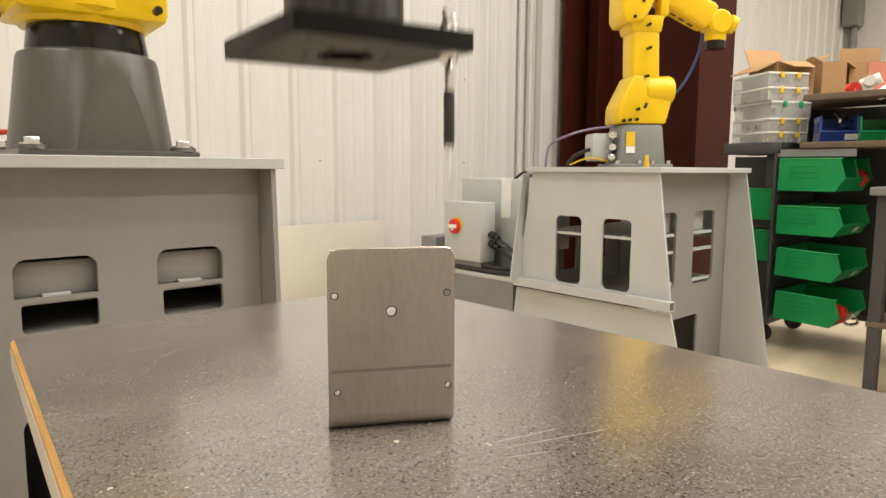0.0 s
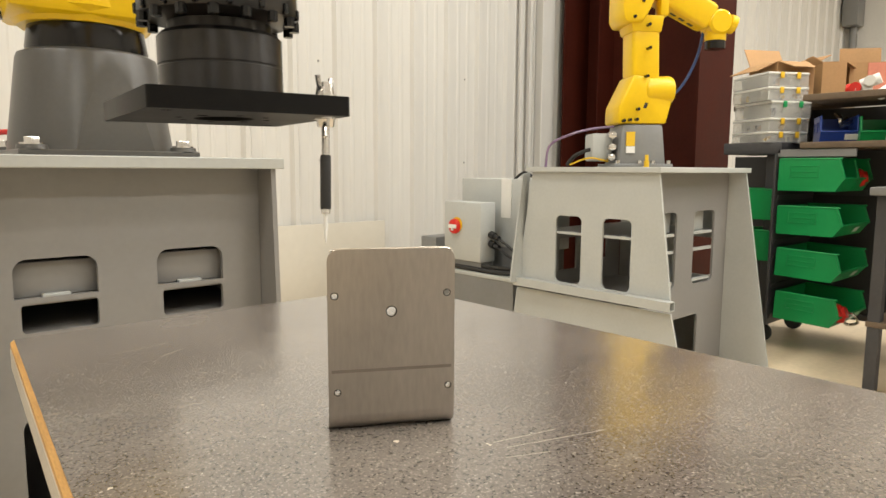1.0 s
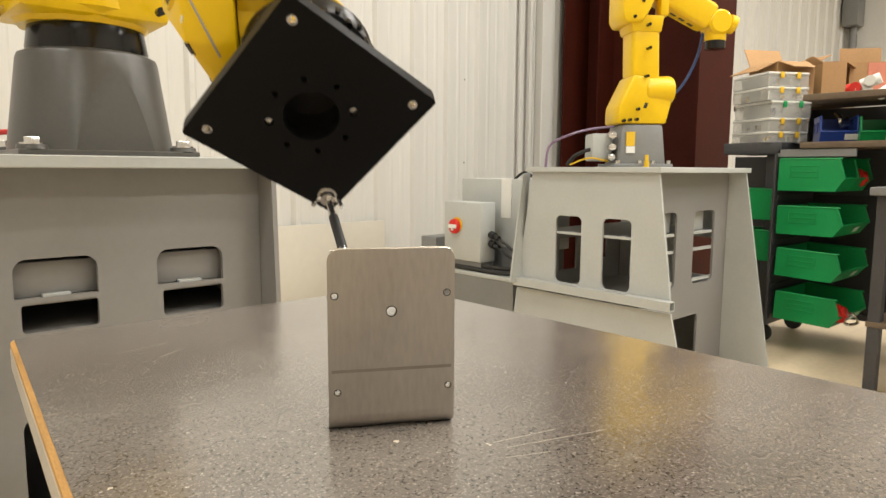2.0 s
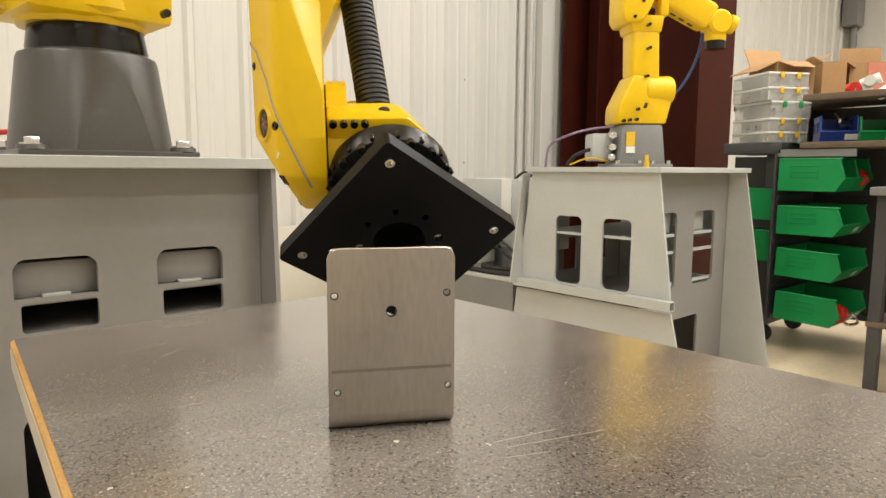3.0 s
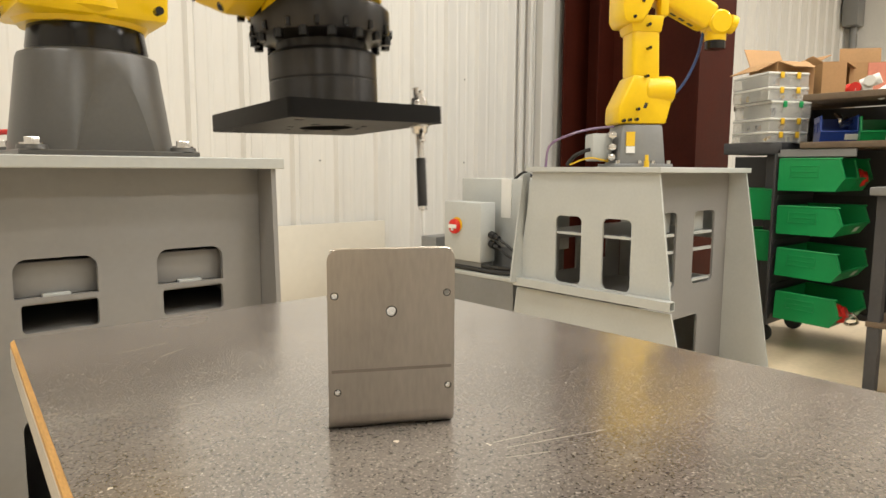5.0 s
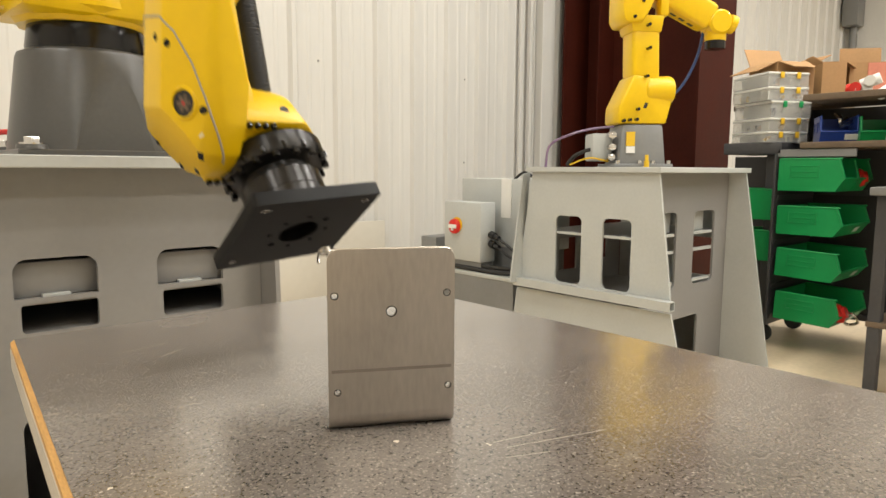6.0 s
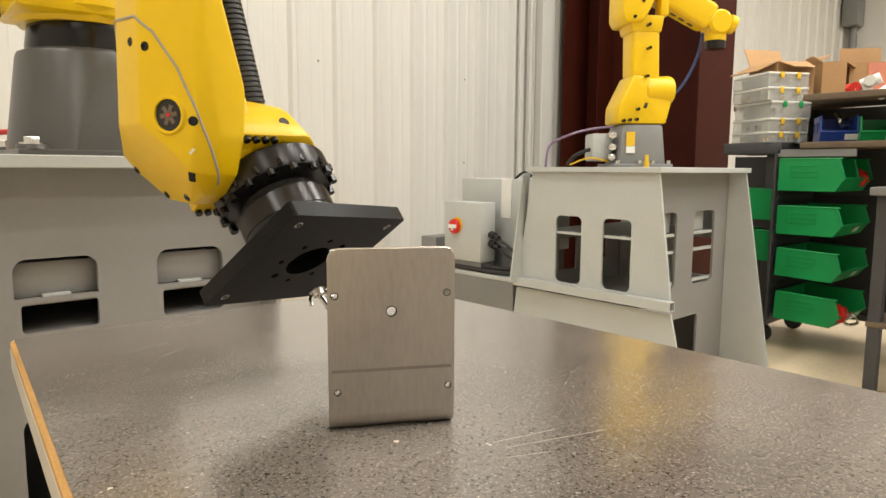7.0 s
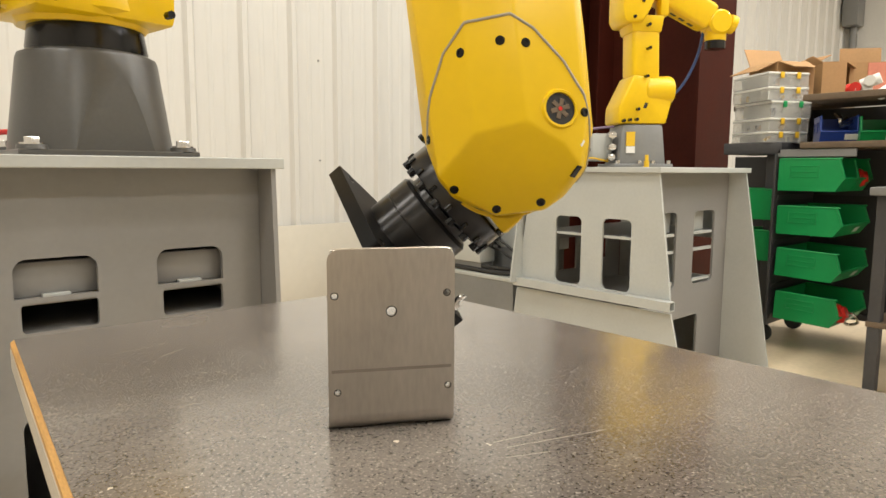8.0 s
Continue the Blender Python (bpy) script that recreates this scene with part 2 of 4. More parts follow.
def siding(x0, x1, z0, z1):
    """Ribbed sheet: a tall rib every 305 mm with two low ribs between."""
    prof = []
    x = x0
    while x < x1:
        prof += [(x, 0), (x + 0.018, -0.026), (x + 0.046, -0.026), (x + 0.064, 0),
                 (x + 0.125, 0), (x + 0.134, -0.003), (x + 0.150, -0.003), (x + 0.159, 0),
                 (x + 0.215, 0), (x + 0.224, -0.003), (x + 0.240, -0.003), (x + 0.249, 0)]
        x += 0.305
    bm = bmesh.new()
    lo = [bm.verts.new((px, YN + py, z0)) for px, py in prof]
    hi = [bm.verts.new((px, YN + py, z1)) for px, py in prof]
    bl = [bm.verts.new((px, YN + 0.12, z0)) for px in (prof[0][0], prof[-1][0])]
    bh = [bm.verts.new((px, YN + 0.12, z1)) for px in (prof[0][0], prof[-1][0])]
    for i in range(len(prof) - 1):
        bm.faces.new((lo[i], lo[i + 1], hi[i + 1], hi[i]))
    bm.faces.new((bl[0], bl[1], bh[1], bh[0]))
    bm.faces.new((lo[0], bl[0], bh[0], hi[0]))
    bm.faces.new((lo[-1], bl[1], bh[1], hi[-1]))
    bm.faces.new([bl[0], *lo, bl[1]])
    bm.faces.new([bh[0], *hi, bh[1]])
    bmesh.ops.recalc_face_normals(bm, faces=bm.faces)
    return bm


wall_n = single("wall_north", siding(XW + 0.03, XE - 0.02, 0.0, ZC), WALLWHITE, "cream ribbed sheet-metal wall with screws", "wall", "structure", smooth=0)
single("wall_east", box(XE, XE + 0.12, YS, YN + 0.2, 0, ZC), FARGREY, "grey sheet wall at the end of the shed", "wall", "structure")
single("wall_west", box(XW - 0.12, XW, YS, YN + 0.2, 0, ZC), WALLWHITE, "cream sheet-metal wall", "wall", "structure")
single("wall_south", box(XW, XE, YS - 0.12, YS, 0, ZC), WALLWHITE, "cream sheet-metal wall", "wall", "structure")
# ceiling is out of view; made near white to bounce light onto the bench
single("ceiling", box(XW, XE, YS, YN + 0.2, ZC, ZC + 0.1), CEILING, "assumed pale ceiling of the shed, out of view", "ceiling", "structure")


def high_bay(x, y):
    t = thing("high_bay_lamp", "long white high-bay lamp assumed under the ceiling, out of view", "lamp", pose(x, y, 4.62), "ceiling lamps")
    part("housing", box(-0.64, 0.64, -0.22, 0.22, 0.0, 0.10, 0.01), MIDGREY, t)
    part("hanger", rod((0, 0, 0.10), (0, 0, 0.38), 0.008), CHROME, t)


# housings for the assumed lamps, the added fill ones too
for lx, ly in LAMPS:
    high_bay(lx, ly)

# beige patch along the foot of the north wall
single("trim", box(1.0, 2.63, YN - 0.045, YN - 0.030, 0.0, 0.632, 0.004), BEIGE, "beige kick board along the wall foot", "trim", "structure")

for z in (1.02, 1.62, 2.25):
    for k in range(-1, 3):
        x = 2.165 + 1.22 * k
        part("screw", rod((x, YN, z), (x, YN - 0.006, z), 0.006, 8), MIDGREY, wall_n)



flashing = add(box(4.13, 4.25, YN - 0.10, YN - 0.028, 0.0, ZC, 0.004, 1), box(4.03, 4.06, YN - 0.060, YN - 0.028, 0.0, ZC, 0.003, 1), box(3.93, 3.96, YN - 0.050, YN - 0.028, 0.0, ZC, 0.003, 1))
single("trim_flashing", flashing, WALLWHITE, "cream folded flashing strips beside the column", "trim", "structure")


def column():
    """Deep red-primed steel frame column, web square to the wall."""
    t = thing("steel_column", "maroon primed deep steel frame column at the wall", "column", pose(4.46, 0, 0))
    part("far_flange", box(-0.07, 0.43, 3.49, 3.505, 0.02, ZC), MAROON, t)
    part("near_flange", box(0.015, 0.52, 2.37, 2.385, 0.02, ZC), MAROON, t)
    part("web", box(0.25, 0.262, 2.385, 3.49, 0.02, ZC), MAROON, t)
    part("stiffener", box(0.05, 0.25, 3.24, 3.252, 0.02, ZC), MAROON, t)
    part("base_plate", box(-0.10, 0.56, 2.33, 3.52, 0.0, 0.02), MAROON, t)


column()

# ------------------------------------------------------------------ bench and bracket

ZT = 0.76
BX0, BX1, BY0, BY1 = 0.115, 0.722, -0.90, 0.943


def bench():
    """The top is a little out of square: its west edge runs five degrees off."""
    t = thing("workbench", "workbench with dark speckled laminate top and worn wood edge", "workbench")
    top = plate([(0.1325, BY1), (0.1325 - 0.0875 * (BY1 - BY0), BY0), (BX1, BY0), (BX1, BY1)], [], 0.030, pose(0, 0, ZT - 0.030))
    part("worktop", top, LAMINATE, t, "dark grey speckled stone-look laminate worktop")
    e = Matrix.Translation((0.129, BY1, 0)) @ pose(0, 0, 0, 0, 0, -5.0)
    ln = 1.84
    w = hull([(0.0034, -y, z) for y in (0, ln) for z in (ZT - 0.0006, ZT - 0.010)] + [(-0.0008, -y, z) for y in (0, ln) for z in (ZT - 0.0035, ZT - 0.010)])
    part("wood_edge", put(w, e), WOODEDGE, t, "bare orange wood along the worn edge")
    part("edge_band", put(box(-0.0015, 0.0034, -ln, 0, ZT - 0.036, ZT - 0.0101, 0.001, 1), e), EDGEBAND, t, "pale worn edge band")
    part("apron", box(0.17, BX1 - 0.03, 0.0, BY1 - 0.03, ZT - 0.10, ZT - 0.030), RACKSTEEL, t)
    part("apron", box(0.06, BX1 - 0.03, BY0 + 0.03, -0.01, ZT - 0.10, ZT - 0.030), RACKSTEEL, t)
    for x, y in ((0.20, BY1 - 0.06), (BX1 - 0.06, BY1 - 0.06), (0.09, BY0 + 0.06), (BX1 - 0.06, BY0 + 0.06)):
        part("leg", box(x - 0.025, x + 0.025, y - 0.025, y + 0.025, 0, ZT - 0.10, 0.003), RACKSTEEL, t)
    for x, y, a, sl in ((0.40, 0.315, -18, 0.045), (0.385, 0.335, -14, 0.03), (0.36, 0.31, -24, 0.018), (0.24, 0.80, 12, 0.03), (0.26, 0.76, 30, 0.02)):
        part("scratch", put(box(-sl, sl, -0.0003, 0.0003, 0.00002, 0.00012), pose(x, y, ZT, 0, 0, a)), SEAL, t)


bench()

BR = Matrix.Translation((0.2715, 0.4390, ZT)) @ pose(0, 0, 0, 0, 0, math.degrees(math.atan2(-0.048, 0.086)))


def bracket():
    """Bent stainless sheet: upright face, round bend, foot that runs back under the tool."""
    t = thing("bent_steel_bracket", "brushed stainless bent sheet bracket standing on the bench", "bracket", BR)
    th, wd, hi, rad = 0.003, 0.102, 0.1475, 0.014
    face = plate(rrect(-0.0025, -0.0025 + wd, rad, hi, 0.009, 6, (0, 0, 1, 1)),
                 [ring2(0.0030, 0.1110, 0.0024, 14), ring2(0.0930, 0.1112, 0.0024, 14), ring2(0.0478, 0.0975, 0.0038, 20), ring2(0.0045, 0.0330, 0.0022, 14), ring2(0.0943, 0.0340, 0.0022, 14)], th, pose(0, 0, 0, 90, 0, 0))
    # plate() grows towards -y here; shift so that the front is at y = 0
    put(face, Matrix.Translation((0, th, 0)))
    bend = bmesh.new()
    n = 12
    rows = []
    for k in range(n + 1):
        a = radians(90 * k / n)
        row = []
        for rr in (rad, rad - th):
            y, z = rad - rr * math.cos(a), rad - rr * math.sin(a)
            row.append([bend.verts.new((x, y, z)) for x in (-0.0025, -0.0025 + wd)])
        rows.append(row)
    for a, b in zip(rows, rows[1:]):
        bend.faces.new((a[0][0], a[0][1], b[0][1], b[0][0]))
        bend.faces.new((a[1][0], a[1][1], b[1][1], b[1][0]))
        bend.faces.new((a[0][0], a[1][0], b[1][0], b[0][0]))
        bend.faces.new((a[0][1], a[1][1], b[1][1], b[0][1]))
    bmesh.ops.recalc_face_normals(bend, faces=bend.faces)
    foot = box(0.006, -0.0025 + wd, rad, 0.075, 0, th)
    part("sheet", add(face, bend, foot), STEEL, t, smooth=30)
    part("bright_rim", tube([(-0.002, 0.0015, 0.139), (0.0005, 0.0015, 0.1450), (0.006, 0.0015, 0.1476), (0.05, 0.0015, 0.1476), (0.091, 0.0015, 0.1476), (0.0965, 0.0015, 0.1450), (0.099, 0.0015, 0.139)], 0.0011, 6, 5), STEELEDGE, t, "bright cut edge")
    for hx, hz, hr in ((0.0030, 0.1110, 0.0024), (0.0930, 0.1112, 0.0024), (0.0478, 0.0975, 0.0038), (0.0045, 0.0330, 0.0022), (0.0943, 0.0340, 0.0022)):
        part("hole_rim", lathe([(hr, 0.0028), (hr, -0.0001), (hr + 0.0007, -0.0002), (hr + 0.0007, 0.0001)], 20, pose(hx, 0, hz, -90, 0, 0)), BLACKMETAL, t, "dark burr round a drilled hole")
    # shadow band over the bend, drawn as a thin strip of duller, darker steel
    part("bend_line", box(0.0, 0.097, -0.00025, 0.0001, 0.0490, 0.0515), material("dull_bend_shade", (0.27, 0.24, 0.21), 0.45, 0.9), t, "dull darker band for the bend's shade across the sheet")


bracket()

# ------------------------------------------------------------------ big pedestal under the moving robot

PX0, PX1, PY0, PY1, PZ = 0.045, 0.655, 1.225, 1.80, 0.99


def slot(cx, w, z0, z1, r=0.022):
    return rrect(cx - w / 2, cx + w / 2, z0, z1, r)


def big_pedestal():
    t = thing("robot_pedestal", "grey welded steel pedestal with cut-out openings and thick top plate", "pedestal", group="robot pedestals")
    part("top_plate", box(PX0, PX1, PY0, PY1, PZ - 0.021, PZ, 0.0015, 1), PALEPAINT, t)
    fy = 1.292
    slots = ((0.2507, 0.1305), (0.483, 0.1285))
    holes = [rrect(x - w / 2, x + w / 2, 0.7480, 0.8155, 0.022, 5, (0, 0, 1, 1)) for x, w in slots] + [slot(x + 0.004, w - 0.010, 0.688, 0.7390, 0.008) for x, w in slots] + [slot(x, w, 0.34, 0.54) for x, w in slots]
    part("front_panel", plate(rrect(PX0 - 0.01, 0.629, 0.02, PZ - 0.021, 0.001, 1), holes, 0.010, pose(0, fy + 0.010, 0, 90, 0, 0)), SHADEDGREY, t, smooth=30)
    # side panels: shade put into the darker grey; unslotted to darken the inside
    for x in (0.630, PX0 - 0.02):
        side = [(1.236, PZ - 0.021), (1.790, PZ - 0.021), (1.83, 0.02), (1.20, 0.02)]
        part("side_panel", plate(side, [], 0.010, Matrix.Translation((x, 0, 0)) @ Matrix(((0, 0, 1, 0), (1, 0, 0, 0), (0, 1, 0, 0), (0, 0, 0, 1)))), SHADEDGREY, t, smooth=30)
    part("back_panel", box(PX0, 0.629, 1.775, 1.785, 0.02, PZ - 0.021), SHADEDGREY, t)
    part("shelf", box(PX0, 0.629, fy + 0.011, 1.77, 0.7345, 0.7465), SHADEDGREY, t)
    part("shelf", box(PX0, 0.629, fy + 0.011, 1.77, 0.674, 0.686), SHADEDGREY, t)
    part("base_flange", box(PX0 - 0.06, PX1 + 0.03, 1.18, 1.86, 0.0, 0.02, 0.002, 1), SHADEDGREY, t)
    # drawer boxes get the darker grey for the shadow they stand in
    for x, w in slots:
        part("drawer_box", box(x - 0.078, x + 0.078, fy + 0.022, fy + 0.06, 0.747, 0.808, 0.003), SHADEDGREY, t)
        part("drawer_latch", box(x - 0.022, x + 0.022, fy + 0.006, fy + 0.0215, 0.7468, 0.7525, 0.001), PALEPAINT, t)


big_pedestal()


NEARER = Matrix.Translation(EYE) @ Matrix.Scale(0.92, 4) @ Matrix.Translation(-EYE)
FOOT = -0.0843  # floor level in the drawing of the pedestal, before NEARER brings it to its place


def brought(t):
    """Set a thing drawn at the plan's first estimate to its true distance and size."""
    for ob in t.children_recursive:
        ob.data.transform(NEARER)


def small_pedestal():
    """Pedestal of the second robot: splayed panels with openings and a folded ledge."""
    t = thing("robot_pedestal", "pale grey splayed steel pedestal carrying the small robot", "pedestal", group="robot pedestals")
    x0, x1, y0, y1, z = 2.72, 3.64, 1.60, 2.40, 0.985
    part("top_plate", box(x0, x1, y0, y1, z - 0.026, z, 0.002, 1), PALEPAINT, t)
    # left face in (y, z), leaning out a little
    lean = Matrix(((0, 0, 1, 2.745), (1, 0, 0, 0), (0, 1, 0, 0), (0, 0, 0, 1)))
    tilt = Matrix.Translation((2.745, 0, 0.959)) @ pose(0, 0, 0, 0, 3.0, 0) @ Matrix.Translation((-2.745, 0, -0.959))
    outer = [(1.535, 0.345), (2.475, 0.345), (2.375, 0.958), (1.62, 0.958)]
    holes = [rrect(2.045, 2.210, 0.385, 0.735, 0.03), rrect(1.755, 1.918, 0.385, 0.735, 0.03)]
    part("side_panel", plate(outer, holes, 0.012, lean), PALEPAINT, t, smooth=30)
    part("shelf", box(2.758, 3.566, 1.722, 2.358, 0.638, 0.650), PALEPAINT, t)
    part("ledge", add(box(2.698, 2.744, 1.515, 2.46, 0.376, 0.380), box(2.698, 2.744, 1.515, 2.46, 0.336, 0.340), box(2.698, 2.702, 1.515, 2.46, 0.340, 0.376), box(2.740, 2.744, 1.515, 2.46, 0.340, 0.376)), PALEPAINT, t, "square tube ledge with an open end")
    # thin wing that closes the far end of the face
    part("end_wing", plate([(2.742, 0.945), (2.800, 0.958), (2.742, 0.345), (2.655, 0.362)], [], 0.010, Matrix(((1, 0, 0, 0), (0, 0, 1, 2.44), (0, 1, 0, 0), (0, 0, 0, 1)))), PALEPAINT, t)
    part("lower_panel", plate([(1.44, FOOT), (2.53, FOOT), (2.475, 0.318), (1.535, 0.318)], [], 0.012, lean), PALEPAINT, t)
    # right-hand face in (x, z); same paint, its shade put into a darker grey
    rl = Matrix(((1, 0, 0, 0), (0, 0, 1, 1.70), (0, 1, 0, 0), (0, 0, 0, 1)))
    ro = [(2.76, FOOT), (3.66, FOOT), (3.605, 0.958), (2.76, 0.958)]
    rh = [rrect(2.86, 3.065, 0.38, 0.762, 0.03), rrect(3.235, 3.455, 0.38, 0.762, 0.03), rrect(3.04, 3.315, -0.04, 0.215, 0.02, 5, (0, 0, 1, 1))]
    part("front_panel", plate(ro, rh, 0.012, rl), SHADEDGREY, t, smooth=30)
    for zz in (0.648, 0.560, 0.398):
        part("crossbar", box(2.78, 3.56, 1.713, 1.732, zz - 0.007, zz + 0.007), PALEPAINT, t)
    for c in (2.97, 3.31):
        part("drawer_front", box(c - 0.11, c + 0.11, 1.745, 1.760, 0.656, 0.775, 0.004), PALEPAINT, t)
    gus = [(1.607, 0.958), (1.699, 0.958), (1.699, FOOT), (1.430, FOOT)]
    part("gusset", plate(gus, [], 0.012, Matrix.Translation((3.592, 0, 0)) @ Matrix(((0, 0, 1, 0), (1, 0, 0, 0), (0, 1, 0, 0), (0, 0, 0, 1)))), PALEPAINT, t)
    part("far_panel", plate([(1.713, FOOT), (2.358, FOOT), (2.358, 0.958), (1.713, 0.958)], [rrect(2.045, 2.210, 0.385, 0.600, 0.03), rrect(1.755, 1.918, 0.385, 0.600, 0.03)], 0.012, Matrix(((0, 0, 1, 3.568), (1, 0, 0, 0), (0, 1, 0, 0), (0, 0, 0, 1)))), PALEPAINT, t)
    part("back_panel", plate([(2.80, FOOT), (3.566, FOOT), (3.566, 0.636), (2.80, 0.636)], [rrect(2.97, 3.13, 0.40, 0.585, 0.006, 2), rrect(3.255, 3.43, 0.44, 0.575, 0.006, 2)], 0.012, Matrix(((1, 0, 0, 0), (0, 0, 1, 2.36), (0, 1, 0, 0), (0, 0, 0, 1)))), SHADEDGREY, t)
    part("shelf", box(2.77, 3.58, 1.73, 2.36, 0.30, 0.315), SHADEDGREY, t)
    brought(t)


small_pedestal()


def control_cabinet():
    t = thing("control_cabinet", "grey control cabinet with red rotary switch on a bracket shelf", "control cabinet")
    part("tray", box(2.74, 3.20, 2.50, 3.20, 0.335, 0.360, 0.003), PALEPAINT, t)
    part("tray_skirt", box(2.745, 3.19, 2.505, 3.195, 0.12, 0.335), MIDGREY, t)
    part("support_leg", box(2.80, 3.10, 2.60, 3.10, FOOT, 0.12), MIDGREY, t)
    body = part("switch_box", box(2.745, 2.87, 2.77, 3.09, 0.42, 0.775, 0.006), PALEPAINT, t)
    part("rear_cabinet", box(2.95, 3.20, 2.47, 3.15, 0.50, 0.915, 0.006), PALEPAINT, t)
    part("cabinet_frame", box(2.95, 3.19, 2.50, 3.12, 0.360, 0.50), MIDGREY, t)
    part("box_foot", box(2.76, 2.86, 2.78, 3.07, 0.3602, 0.42), MIDGREY, t)
    sw = Matrix.Translation((2.745, 2.985, 0.625)) @ pose(0, 0, 0, 0, -90, 0)
    part("switch_plate", lathe([(0, 0), (0.045, 0), (0.045, 0.004), (0, 0.004)], 28, sw @ pose(0.012, -0.012, 0)), AMBER, body, "yellow switch backplate")
    part("switch_knob", lathe([(0, 0.004), (0.046, 0.004), (0.044, 0.022), (0.040, 0.026), (0, 0.026)], 28, sw), RED, body, "red rotary switch knob")
    part("switch_grip", put(add(box(-0.012, 0.012, -0.034, 0.034, 0.026, 0.034, 0.003), box(-0.026, -0.0125, -0.010, 0.010, 0.026, 0.034, 0.003)), sw), LABEL, body, "pale grip bar of the switch")
    part("label_plate", box(2.944, 2.949, 2.715, 2.795, 0.68, 0.915), LABEL, t, "white label sheet")
    for z in (0.585, 0.53):
        part("cable_gland", add(rod((2.83, 2.770, z), (2.83, 2.735, z - 0.01), 0.022, 14), rod((2.83, 2.735, z - 0.01), (2.83, 2.70, z - 0.02), 0.016, 12)), RUBBER, body)
    for k, z in enumerate((0.585, 0.53)):
        part("cable", tube([(2.83, 2.71, z - 0.02), (2.81, 2.60, z - 0.06), (2.82, 2.47, 0.44 - 0.02 * k), (2.9, 2.44, 0.42)], 0.008, 8), RUBBER, t)
    part("cable", tube([(2.76, 3.18, 0.375), (2.755, 2.9, 0.378), (2.76, 2.7, 0.374), (2.79, 2.52, 0.385), (2.85, 2.42, 0.42)], 0.014, 8), RUBBER, t)
    part("cable", tube([(2.775, 3.18, 0.40), (2.775, 2.9, 0.402), (2.775, 2.7, 0.398), (2.80, 2.50, 0.405)], 0.012, 8), RUBBER, t)
    part("cable", tube([(2.98, 2.72, 0.915), (2.98, 2.64, 0.955), (2.98, 2.55, 0.92), (2.99, 2.46, 0.945), (3.05, 2.40, 0.90)], 0.008, 8), RUBBER, t)
    part("side_duct", box(2.78, 2.98, 3.21, 3.36, FOOT, 0.535, 0.004), MIDGREY, t)
    brought(t)


control_cabinet()

# ------------------------------------------------------------------ small robot on the second pedestal


def small_robot():
    """Six-axis arm at rest; built in the plane of its arm, turned to face past the camera."""
    t = thing("small_robot_arm", "small yellow six-axis robot arm at rest on a grey base", "robot arm", pose(3.02 * 0.92, 1.93 * 0.92, 0.9839, 0, 0, -36))
    part("base", add(hull([(sx * 0.125, sy * 0.11, 0) for sx in (-1, 1) for sy in (-1, 1)] + [(sx * 0.105, sy * 0.098, 0.215) for sx in (-1, 1) for sy in (-1, 1)], 0.018), box(-0.15, 0.15, -0.13, 0.13, 0, 0.018, 0.004)), MIDGREY, t)
    # local x: to the picture's right, local y: away
    part("turret", add(hull([(-0.128, -0.10, 0.216), (0.118, -0.10, 0.216), (-0.128, 0.11, 0.216), (0.118, 0.11, 0.216), (-0.13, -0.10, 0.30), (-0.055, -0.105, 0.455), (-0.13, 0.10, 0.30), (-0.055, 0.10, 0.455), (0.152, -0.085, 0.335), (0.152, 0.09, 0.335), (0.150, -0.06, 0.37), (0.150, 0.06, 0.37), (0.03, -0.10, 0.44), (0.03, 0.10, 0.44)], 0.012),
        ), YELLOW, t)
    part("shoulder_motor", put(lathe([(0, -0.075), (0.052, -0.075), (0.068, -0.062), (0.070, -0.050), (0.070, 0.062), (0.064, 0.078), (0.045, 0.086), (0, 0.086)], 40), pose(0.078, -0.045, 0.383, 0, 88, 0)), YELLOW, t)
    # no recess is cut; a dark sliver gives the shade at its edge
    part("pocket", hull([(x, y, z) for x, z in ((-0.005, 0.292), (0.004, 0.318), (0.012, 0.290), (0.020, 0.316)) for y in (-0.1035, -0.095)]), RUBBER, t, "dark sliver for the shaded edge of the shoulder recess")
    part("upper_arm", add(hull([(-0.058, -0.085, 0.44), (0.085, -0.085, 0.42), (-0.058, 0.07, 0.44), (0.085, 0.07, 0.42), (-0.065, -0.085, 0.70), (0.075, -0.085, 0.70), (-0.065, 0.07, 0.70), (0.075, 0.07, 0.70)], 0.022, 3),
        hull([(-0.07, -0.09, 0.66), (0.08, -0.09, 0.66), (-0.085, -0.10, 0.74), (0.09, -0.1, 0.74), (-0.07, 0.08, 0.66), (0.08, 0.08, 0.66), (-0.085, 0.09, 0.74), (0.09, 0.09, 0.74)], 0.01)), YELLOW, t)
    part("elbow_housing", hull([(-0.125, -0.11, 0.735), (-0.125, 0.11, 0.735), (-0.105, -0.11, 0.70), (-0.105, 0.11, 0.70), (-0.03, -0.12, 0.70), (-0.03, 0.1, 0.70), (-0.125, -0.11, 0.95), (-0.125, 0.11, 0.95), (0.10, -0.11, 0.95), (0.1, 0.11, 0.95), (0.0, -0.12, 0.745), (0.0, 0.1, 0.745)], 0.012), YELLOW, t)
    part("elbow_cover", box(0.065, 0.112, -0.10, -0.02, 0.735, 0.88, 0.015), YELLOW, t)
    d = Vector((0.335, -0.02, -0.185)).normalized()
    s0 = Vector((0.04, 0, 0.915))
    q = Matrix.Translation(s0) @ d.to_track_quat("Z", "Y").to_matrix().to_4x4()
